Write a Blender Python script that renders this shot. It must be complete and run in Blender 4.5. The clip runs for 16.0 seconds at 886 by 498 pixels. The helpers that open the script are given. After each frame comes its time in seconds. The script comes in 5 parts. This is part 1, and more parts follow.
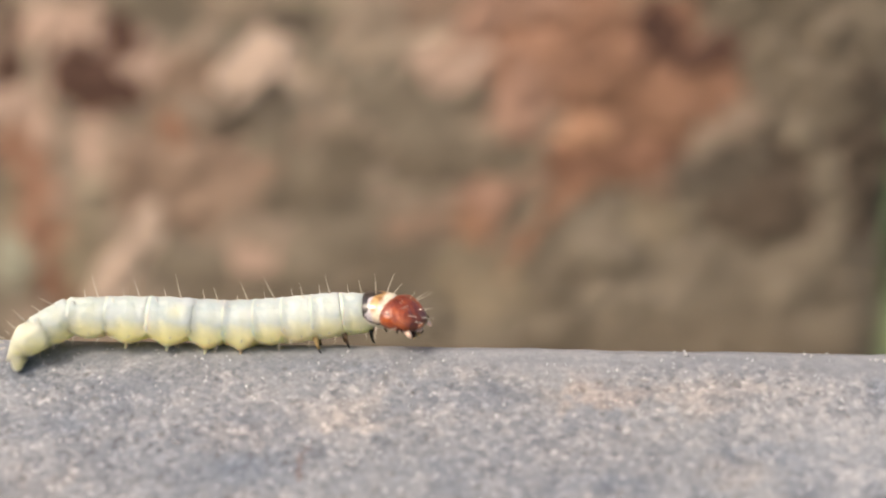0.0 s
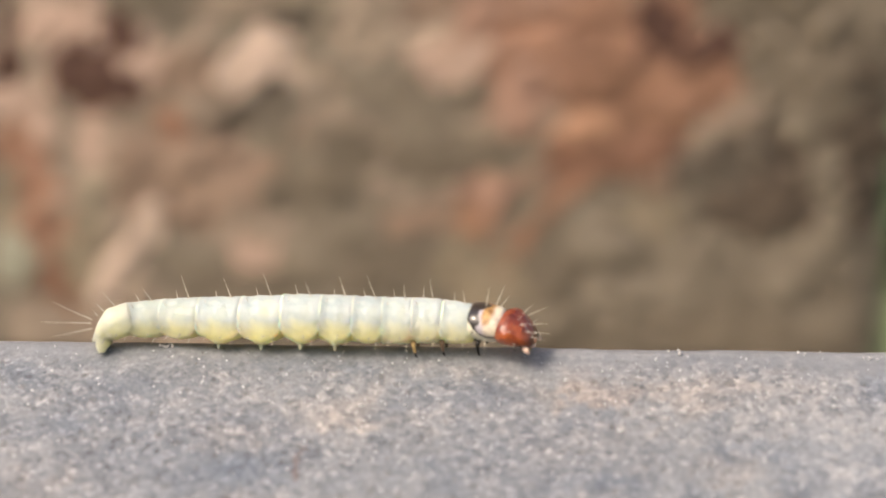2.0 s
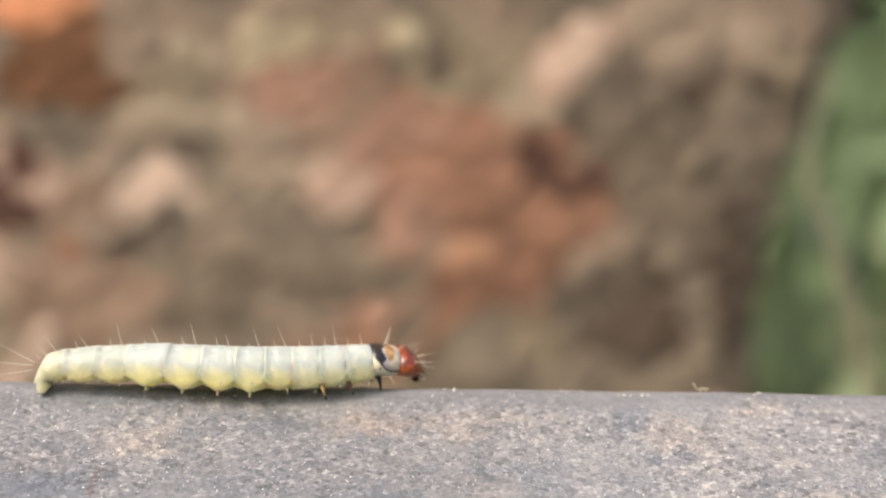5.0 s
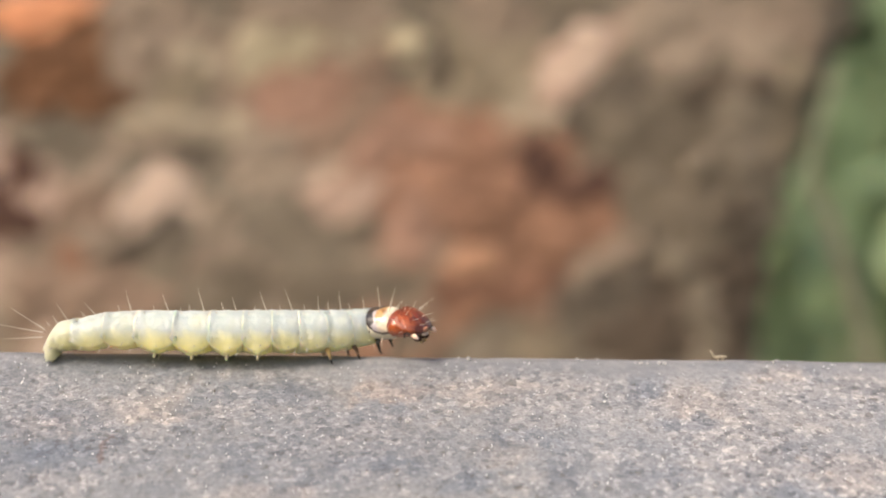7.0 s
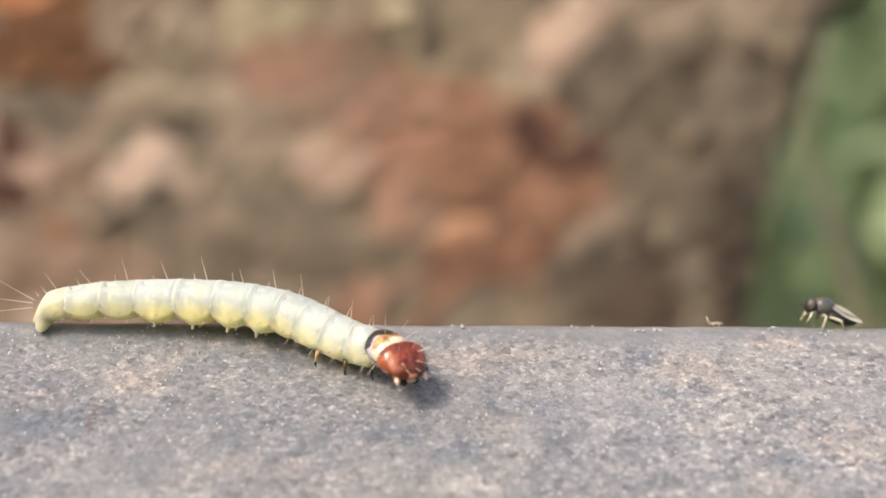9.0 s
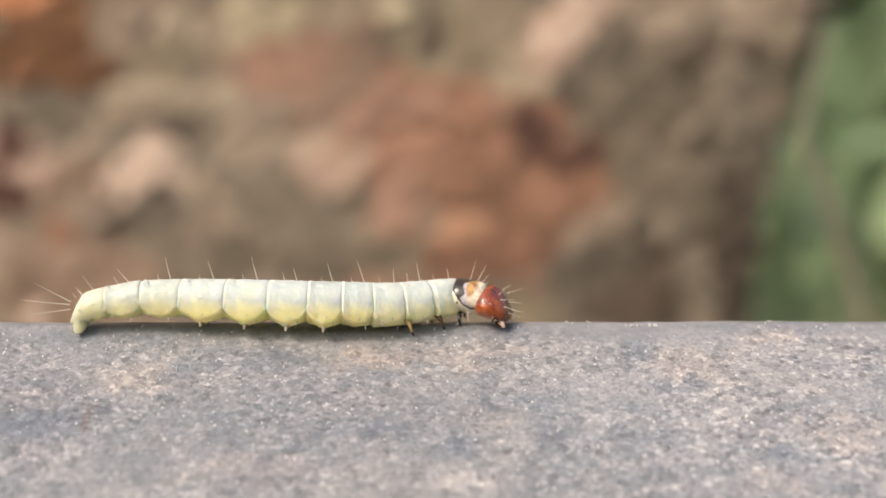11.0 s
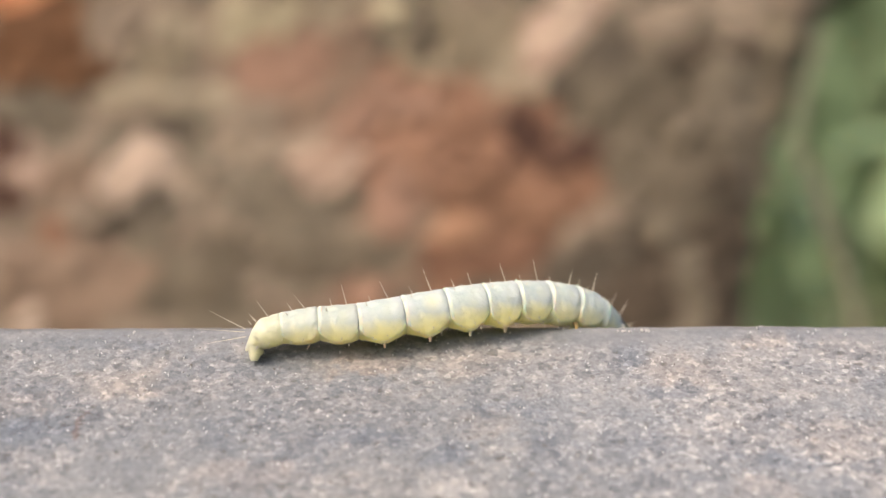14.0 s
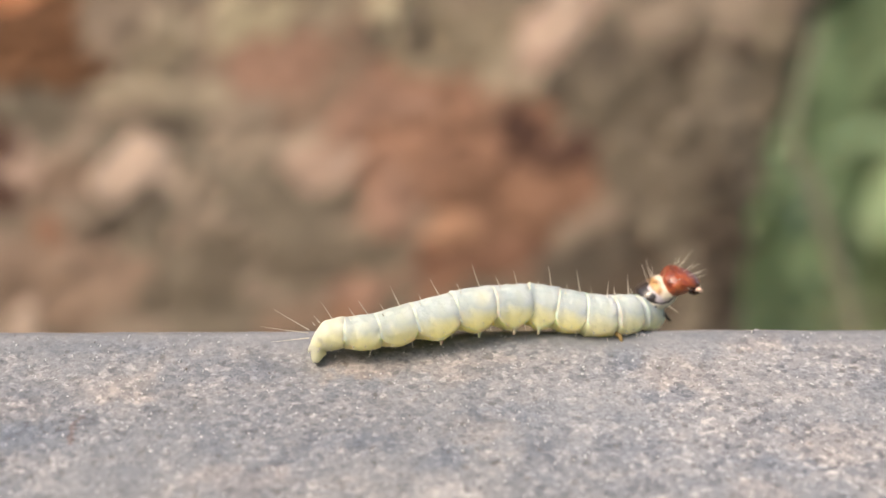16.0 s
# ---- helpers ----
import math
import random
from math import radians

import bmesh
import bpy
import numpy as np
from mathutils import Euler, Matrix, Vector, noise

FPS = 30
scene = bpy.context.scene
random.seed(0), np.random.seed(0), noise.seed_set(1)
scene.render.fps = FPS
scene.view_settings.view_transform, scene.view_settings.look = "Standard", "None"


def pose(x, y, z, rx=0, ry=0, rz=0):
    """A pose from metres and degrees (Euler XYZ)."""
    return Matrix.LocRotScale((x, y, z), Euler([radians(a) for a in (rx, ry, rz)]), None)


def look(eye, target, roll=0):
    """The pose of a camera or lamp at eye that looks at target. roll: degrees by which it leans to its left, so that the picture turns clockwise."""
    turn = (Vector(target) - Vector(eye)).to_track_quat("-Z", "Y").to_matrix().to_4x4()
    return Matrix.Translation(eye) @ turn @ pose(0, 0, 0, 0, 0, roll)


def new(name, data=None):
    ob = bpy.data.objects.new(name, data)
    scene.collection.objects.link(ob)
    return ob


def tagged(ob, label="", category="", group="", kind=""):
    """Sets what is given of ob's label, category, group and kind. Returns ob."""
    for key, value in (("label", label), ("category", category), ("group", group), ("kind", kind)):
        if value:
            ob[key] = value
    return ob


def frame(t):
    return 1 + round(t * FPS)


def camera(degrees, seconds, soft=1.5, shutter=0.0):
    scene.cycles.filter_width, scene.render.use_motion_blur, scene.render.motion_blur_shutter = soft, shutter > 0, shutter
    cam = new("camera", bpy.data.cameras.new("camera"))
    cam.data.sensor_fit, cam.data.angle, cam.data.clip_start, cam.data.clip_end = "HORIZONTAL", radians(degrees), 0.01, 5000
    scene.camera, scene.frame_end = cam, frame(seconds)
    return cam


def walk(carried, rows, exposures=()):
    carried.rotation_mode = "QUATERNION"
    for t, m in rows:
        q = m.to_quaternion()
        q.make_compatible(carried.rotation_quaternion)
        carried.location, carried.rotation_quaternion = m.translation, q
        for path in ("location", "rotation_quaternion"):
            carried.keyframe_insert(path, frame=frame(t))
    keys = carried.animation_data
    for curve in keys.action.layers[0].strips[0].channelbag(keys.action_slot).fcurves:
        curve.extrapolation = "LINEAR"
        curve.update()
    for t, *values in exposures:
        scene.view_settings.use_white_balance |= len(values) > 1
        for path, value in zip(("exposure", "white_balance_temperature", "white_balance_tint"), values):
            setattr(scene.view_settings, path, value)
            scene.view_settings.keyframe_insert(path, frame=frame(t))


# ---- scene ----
import collections

MM = 0.001


def shot(t, x, y, z, pitch, yaw, roll):
    """A camera row: the eye in millimetres and its turn in degrees."""
    a, b = radians(pitch), radians(yaw)
    way = Vector((-math.sin(b) * math.cos(a), math.cos(b) * math.cos(a), math.sin(a)))
    eye = Vector((x, y, z)) * MM
    return t, look(eye, eye + way, roll)


# ---- camera ----
cam = camera(36.0, 16.0, soft=1.6)
cam.data.dof.use_dof = True
cam.data.dof.focus_distance = 0.0562
cam.data.dof.aperture_fstop = 27.0
walk(cam, [
    shot(0, -3.709, -53.089, 12.272, -8.867, 1.644, 0.580),
    shot(0.5, -3.722, -52.969, 12.315, -9.054, 1.638, 0.584),
    shot(1, -3.702, -52.909, 12.178, -9.059, 1.651, 0.578),
    shot(1.5, -3.607, -52.666, 12.250, -9.291, 1.791, 0.436),
    shot(2, -3.402, -53.335, 12.616, -9.170, 1.754, 0.341),
    shot(2.5, -1.032, -55.313, 11.602, -9.002, 1.007, 0.558),
    shot(3, -0.729, -56.359, 11.413, -9.074, 0.383, 0.717),
    shot(3.5, -0.000, -57.868, 10.711, -8.006, -0.117, 0.980),
    shot(4, 1.046, -58.294, 10.201, -5.726, -0.702, 1.038),
    shot(4.5, 2.450, -59.750, 8.364, -2.841, -1.368, 1.044),
    shot(4.7, 2.981, -59.839, 8.656, -2.534, -0.806, 1.017),
    shot(6.8, 2.161, -59.164, 5.859, -0.971, -0.986, 0.790),
    shot(7, 2.313, -59.110, 5.809, -1.061, -0.885, 0.741),
    shot(7.5, 2.015, -59.008, 5.997, -1.320, -1.304, 0.750),
    shot(8, 2.140, -58.868, 5.857, -1.397, -1.231, 0.715),
    shot(8.5, 2.197, -58.387, 5.769, -1.730, -1.260, 0.633),
    shot(9, 2.223, -58.332, 5.548, -2.213, -1.304, 0.506),
    shot(9.2, 2.269, -58.327, 5.532, -2.213, -1.266, 0.463),
    shot(11.3, 2.748, -58.278, 5.364, -2.214, -1.102, 0.016),
    shot(11.5, 2.794, -58.274, 5.348, -2.214, -1.106, 0.087),
    shot(12, 2.832, -58.301, 5.597, -2.282, -1.167, 0.077),
    shot(12.5, 2.844, -58.339, 5.866, -2.447, -1.206, 0.056),
    shot(13, 2.741, -58.215, 6.012, -2.606, -1.327, 0.071),
    shot(13.5, 2.763, -58.245, 5.840, -2.423, -1.342, 0.043),
    shot(14, 2.802, -58.280, 5.762, -2.333, -1.311, -0.002),
    shot(14.5, 2.883, -58.353, 5.740, -2.234, -1.271, 0.047),
    shot(15, 2.738, -58.294, 6.113, -2.557, -1.461, -0.018),
    shot(15.5, 2.850, -58.279, 6.310, -2.767, -1.388, -0.032),
    shot(16, 2.824, -58.231, 6.068, -2.483, -1.491, -0.020),
], exposures=[(0.0, 0.98, 7400, 12), (16.0, 0.98, 7400, 12)])

# ---- light ----
SUN = (-0.78, -0.70, 1.0)   # towards the sun
world = bpy.data.worlds.new("sky")
scene.world = world
world.use_nodes = True
wn = world.node_tree.nodes
sky = wn.new("ShaderNodeTexSky")
sky.sky_type, sky.sun_disc = "NISHITA", False
sky.sun_elevation = math.atan2(SUN[2], math.hypot(SUN[0], SUN[1]))
sky.sun_rotation = math.atan2(SUN[0], SUN[1])
sky.air_density, sky.dust_density, sky.ozone_density = 1.0, 4.0, 1.0
wn["Background"].inputs["Strength"].default_value = 0.138
world.node_tree.links.new(sky.outputs["Color"], wn["Background"].inputs["Color"])
sun_data = bpy.data.lights.new("sun", "SUN")
sun_data.energy, sun_data.angle, sun_data.color = 1.32, radians(10), (1.0, 0.95, 0.87)
sun = new("sun", sun_data)
sun.matrix_world = look(Vector(SUN), (0, 0, 0))


# ---- materials ----
class Nodes:
    """A small wrapper round a node material."""

    def __init__(self, name, rough=0.6, **settings):
        self.mat = bpy.data.materials.new(name)
        self.mat.use_nodes = True
        self.tree = self.mat.node_tree
        self.bsdf = self.tree.nodes["Principled BSDF"]
        self.bsdf.inputs["Roughness"].default_value = rough
        for key, value in settings.items():
            self.bsdf.inputs[key.replace("_", " ")].default_value = value

    def node(self, kind, **settings):
        n = self.tree.nodes.new(kind)
        for key, value in settings.items():
            n.inputs[key.replace("_", " ")].default_value = value
        return n

    def link(self, a, b):
        self.tree.links.new(a, b)

    def where(self):
        return self.node("ShaderNodeTexCoord").outputs["Object"]

    def noise(self, scale, detail=4.0, rough=0.55, stretch=(1, 1, 1), shift=(0, 0, 0)):
        m = self.node("ShaderNodeMapping", Scale=stretch, Location=shift)
        self.link(self.where(), m.inputs["Vector"])
        n = self.node("ShaderNodeTexNoise", Scale=scale, Detail=detail, Roughness=rough)
        self.link(m.outputs["Vector"], n.inputs["Vector"])
        return n.outputs["Fac"]

    def grains(self, scale, stretch=(1, 1, 1), shift=(0, 0, 0)):
        """Cells of that many to the metre: a random value for each, and the distance from its middle."""
        m = self.node("ShaderNodeMapping", Scale=stretch, Location=shift)
        self.link(self.where(), m.inputs["Vector"])
        wob = self.node("ShaderNodeTexNoise", Scale=scale * 1.6, Detail=2.0)
        self.link(m.outputs["Vector"], wob.inputs["Vector"])
        add = self.node("ShaderNodeVectorMath")
        add.operation = "MULTIPLY_ADD"
        self.link(wob.outputs["Color"], add.inputs[0])
        add.inputs[1].default_value = (0.7 / scale,) * 3
        self.link(m.outputs["Vector"], add.inputs[2])
        v = self.node("ShaderNodeTexVoronoi", Scale=scale)
        self.link(add.outputs[0], v.inputs["Vector"])
        sep = self.node("ShaderNodeSeparateXYZ")
        self.link(v.outputs["Color"], sep.inputs[0])
        return sep.outputs[0], v.outputs["Distance"]

    def ramp(self, fac, stops):
        n = self.node("ShaderNodeValToRGB")
        els = n.color_ramp.elements
        while len(els) < len(stops):
            els.new(0.5)
        for e, (p, col) in zip(els, stops):
            e.position = p
            e.color = (*col, 1) if len(col) == 3 else col
        self.link(fac, n.inputs["Fac"])
        return n.outputs["Color"]

    def mix(self, fac, a, b, how="MIX"):
        n = self.node("ShaderNodeMix")
        n.data_type, n.blend_type = "RGBA", how
        for value, socket in ((fac, n.inputs[0]), (a, n.inputs[6]), (b, n.inputs[7])):
            if isinstance(value, (int, float)):
                socket.default_value = value
            elif isinstance(value, tuple):
                socket.default_value = (*value, 1)
            else:
                self.link(value, socket)
        return n.outputs[2]

    def math(self, how, a, b=0.0, c=0.0):
        n = self.node("ShaderNodeMath")
        n.operation = how
        for value, socket in zip((a, b, c), n.inputs):
            if isinstance(value, (int, float)):
                socket.default_value = value
            else:
                self.link(value, socket)
        return n.outputs[0]

    def axes(self):
        n = self.node("ShaderNodeSeparateXYZ")
        self.link(self.where(), n.inputs[0])
        return n.outputs

    def random(self):
        return self.node("ShaderNodeObjectInfo").outputs["Random"]

    def colour(self, value):
        self.link(value, self.bsdf.inputs["Base Color"])
        return self

    def rough(self, value):
        self.link(value, self.bsdf.inputs["Roughness"])
        return self

    def bump(self, height, distance, strength=1.0):
        n = self.node("ShaderNodeBump", Strength=strength, Distance=distance)
        self.link(height, n.inputs["Height"])
        self.link(n.outputs["Normal"], self.bsdf.inputs["Normal"])
        return self


def plain(name, col, rough=0.5, **settings):
    m = Nodes(name, rough, **settings)
    g = m.noise(2500, 3)
    m.colour(m.ramp(g, [(0.3, tuple(c * 0.82 for c in col)), (0.7, tuple(min(1, c * 1.12) for c in col))]))
    return m.mat


STAINS = []
STAIN_TINTS = {
    "red": (0.84, 0.66, 0.62), "blue": (0.82, 0.86, 0.91), "tan": (1.11, 1.05, 1.0), "pink": (1.13, 1.06, 1.02),
    "pale": (1.20, 1.17, 1.13), "white": (1.40, 1.35, 1.31), "dim": (0.87, 0.89, 0.92), "light": (1.12, 1.12, 1.13),
}


def stain(x, y, half_x, half_y, tint):
    """A stain on the rail's face, in millimetres."""
    STAINS.append((x, y, half_x, half_y, STAIN_TINTS[tint]))


stain(-16.0, -5.5, 9.0, 4.0, "dim")
stain(-1.5, -5.0, 6.0, 3.0, "dim")
stain(17.0, -4.5, 10.0, 5.0, "light")
stain(-9.9, -4.8, 0.20, 0.51, "red")
stain(-11.8, -5.1, 1.90, 1.00, "blue")
stain(-12.9, -3.9, 1.71, 0.60, "tan")
stain(-8.7, -3.0, 2.08, 0.68, "tan")
stain(-9.7, -1.0, 3.10, 0.43, "blue")
stain(-4.8, -2.2, 2.58, 0.78, "blue")
stain(0.4, -3.0, 1.39, 0.60, "blue")
stain(0.7, -2.2, 2.58, 0.40, "tan")
stain(0.8, -5.4, 2.01, 0.57, "blue")
stain(-3.5, -7.2, 2.38, 0.65, "pink")
stain(5.0, -1.9, 3.06, 0.65, "tan")
stain(12.4, -1.4, 0.95, 0.72, "blue")
stain(14.2, -2.5, 1.75, 0.77, "tan")
stain(13.3, -3.6, 1.15, 0.58, "blue")
stain(6.6, -4.4, 2.15, 0.52, "blue")
stain(6.0, -6.3, 1.43, 0.68, "pale")
stain(4.8, -7.8, 1.29, 0.41, "white")
stain(4.0, -6.3, 0.99, 0.72, "blue")
stain(19.7, -5.6, 2.22, 0.94, "tan")
stain(17.2, -6.6, 1.75, 0.41, "blue")
stain(16.1, -7.9, 1.82, 0.57, "pink")
stain(19.7, -1.0, 1.07, 0.40, "blue")
stain(17.4, -0.9, 1.55, 0.40, "tan")
stain(12.5, -6.0, 1.33, 0.49, "dim")
stain(8.0, -5.7, 1.00, 0.42, "dim")
stain(-14.5, -4.8, 3.38, 1.36, "blue")
stain(-19.2, -3.7, 0.62, 0.44, "blue")
stain(-19.8, -5.9, 1.41, 0.66, "tan")
stain(0.9, -2.0, 1.71, 0.68, "pink")
stain(5.6, -5.0, 1.73, 0.61, "tan")
stain(-17.8, -2.4, 2.12, 0.57, "dim")
stain(-21.6, -1.6, 1.07, 0.70, "blue")


def rail_paint():
    """Weathered grey metal paint: smooth bluish areas, grainy tan dust, pits and stains."""
    m = Nodes("weathered_grey", 0.55)
    big = m.noise(150, 5, 0.6, (0.5, 1, 1))
    col = m.ramp(big, [(0.36, (0.172, 0.188, 0.209)), (0.5, (0.193, 0.204, 0.219)), (0.64, (0.218, 0.222, 0.229))])
    mid = m.noise(700, 5, 0.66, (0.7, 1, 1))
    col = m.mix(0.9, col, m.ramp(mid, [(0.36, (0.81, 0.83, 0.86)), (0.5, (1, 1, 1)), (0.66, (1.16, 1.12, 1.09))]), "MULTIPLY")
    # dusty areas are grainy, the rest is rubbed smooth
    dusty = m.ramp(m.noise(230, 4, 0.6, (0.6, 1, 1), (3, 8, 5)), [(0.36, (0.45, 0.45, 0.45)), (0.58, (1, 1, 1))])
    cell, _ = m.grains(3000, (0.8, 1, 1))
    col = m.mix(m.math("MULTIPLY", dusty, 0.8), col, m.ramp(cell, [(0.0, (0.60, 0.61, 0.65)), (0.3, (0.94, 0.95, 0.97)), (0.7, (1.06, 1.04, 1.03)), (1.0, (1.42, 1.34, 1.28))]), "MULTIPLY")
    fleck, _ = m.grains(5600, (0.9, 1, 1), (1, 3, 2))
    col = m.mix(m.math("MULTIPLY", dusty, 0.95), col, m.ramp(fleck, [(0.0, (0.52, 0.52, 0.54)), (0.2, (0.90, 0.90, 0.91)), (0.8, (1.06, 1.05, 1.05)), (1.0, (1.7, 1.63, 1.58))]), "MULTIPLY")
    salt = m.noise(6500, 3, 0.65, (0.9, 1, 1), (2, 2, 7))
    col = m.mix(0.8, col, m.ramp(salt, [(0.34, (0.74, 0.74, 0.75)), (0.5, (1, 1, 1)), (0.66, (1.26, 1.25, 1.24))]), "MULTIPLY")
    which, dist = m.grains(1700, (1, 1, 1), (7, 2, 4))
    pit = m.math("MULTIPLY", m.math("GREATER_THAN", which, 0.70), m.math("LESS_THAN", dist, 0.24))
    col = m.mix(m.math("MULTIPLY", pit, 0.45), col, (0.07, 0.062, 0.058))
    fine = m.noise(3000, 3, 0.6)
    x, y, z = m.axes()
    # stains with a shape of their own
    wob = m.math("MULTIPLY_ADD", m.noise(520, 5, 0.65), 0.0036, -0.0018)
    wob2 = m.math("MULTIPLY_ADD", m.noise(520, 5, 0.65, (1, 1, 1), (5, 2, 0)), 0.0030, -0.0015)
    wx, wy = m.math("ADD", x, wob), m.math("ADD", y, wob2)
    for cx, cy, hx, hy, tone in STAINS:
        dx = m.math("MULTIPLY_ADD", wx, 1 / (hx * MM), -cx / hx)
        dy = m.math("MULTIPLY_ADD", wy, 1 / (hy * MM), -cy / hy)
        rr = m.math("MULTIPLY_ADD", dx, dx, m.math("MULTIPLY", dy, dy))
        inside = m.math("MULTIPLY", m.math("SUBTRACT", 1.25, rr), 1.1)
        inside.node.use_clamp = True
        col = m.mix(inside, col, m.mix(1.0, col, tone, "MULTIPLY"))
    # smooth band along the ridge; its bluish sky reflection is painted into the colour
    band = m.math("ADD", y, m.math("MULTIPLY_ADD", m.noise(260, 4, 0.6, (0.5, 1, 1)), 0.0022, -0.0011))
    ridge_sheen = m.ramp(m.math("MULTIPLY_ADD", band, 400.0, 0.75), [(0.18, (0, 0, 0)), (0.55, (0.7, 0.7, 0.7))])
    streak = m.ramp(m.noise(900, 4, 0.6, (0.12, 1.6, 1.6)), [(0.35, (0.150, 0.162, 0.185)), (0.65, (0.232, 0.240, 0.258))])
    col = m.mix(ridge_sheen, col, streak)
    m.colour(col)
    m.rough(m.mix(ridge_sheen, m.ramp(mid, [(0.3, (0.44, 0.44, 0.44)), (0.7, (0.66, 0.66, 0.66))]), (0.36, 0.36, 0.36)))
    grainy = m.math("MULTIPLY", dusty, m.math("SUBTRACT", m.math("MULTIPLY", fine, 0.35), m.math("MULTIPLY", pit, 0.12)))
    m.bump(m.math("ADD", m.math("MULTIPLY", m.noise(900, 4), 0.4), grainy), 0.00026, 0.8)
    return m.mat


def skin(name, upper, lower, spot=False):
    """Translucent larval skin: pale bluish dorsum over the gut, cloudy white fat, yellow along the side fold and below,
    brightened there in place of glow.
    """
    m = Nodes(name, 0.42, Subsurface_Weight=1.0, Subsurface_Scale=0.0020, Specular_IOR_Level=0.35)
    m.bsdf.inputs["Subsurface Radius"].default_value = (1.0, 0.97, 0.78)
    x, y, z = m.axes()
    blotch = m.noise(900, 3)
    top = m.mix(0.9, upper, m.ramp(blotch, [(0.34, (0.84, 0.90, 0.93)), (0.5, (1, 1, 1)), (0.66, (1.10, 1.07, 1.0))]), "MULTIPLY")
    fat, far = m.grains(2100, (1, 1, 1), (4, 1, 9))
    cloud = m.math("MULTIPLY", m.math("GREATER_THAN", fat, 0.72), m.math("SUBTRACT", 0.5, far))
    cloud.node.use_clamp = True
    top = m.mix(cloud, top, (0.70, 0.72, 0.62))
    ends = m.ramp(m.math("MULTIPLY_ADD", m.math("MULTIPLY_ADD", blotch, 0.0005, m.math("ABSOLUTE", x)), 1000.0, -0.25), [(0.34, (0, 0, 0)), (0.62, (0.75, 0.75, 0.75))])
    top = m.mix(ends, top, tuple(1.12 * v for v in upper))
    zz = m.math("MULTIPLY_ADD", m.noise(1300, 4), 0.0007, z)
    side = m.ramp(m.math("MULTIPLY_ADD", zz, 500.0, 0.34), [(0.20, (1, 1, 1)), (0.36, (0.62, 0.62, 0.62)), (0.60, (0, 0, 0))])
    if spot:   # a yellow gut mark that shows through the back
        d = m.node("ShaderNodeVectorMath")
        d.operation = "DISTANCE"
        m.link(m.where(), d.inputs[0])
        d.inputs[1].default_value = (0.30 * MM, -0.75 * MM, 0.55 * MM)
        near = m.ramp(m.math("MULTIPLY_ADD", m.noise(1800, 2), 0.5, m.math("MULTIPLY", d.outputs["Value"], 1400.0)), [(0.40, (0.28, 0.28, 0.28)), (1.0, (0, 0, 0))])
        top = m.mix(near, top, (0.74, 0.70, 0.40))
    m.colour(m.mix(side, top, lower))
    m.bump(m.math("ADD", m.noise(2600, 3), m.noise(1300, 3)), 0.00009, 0.7)
    return m.mat


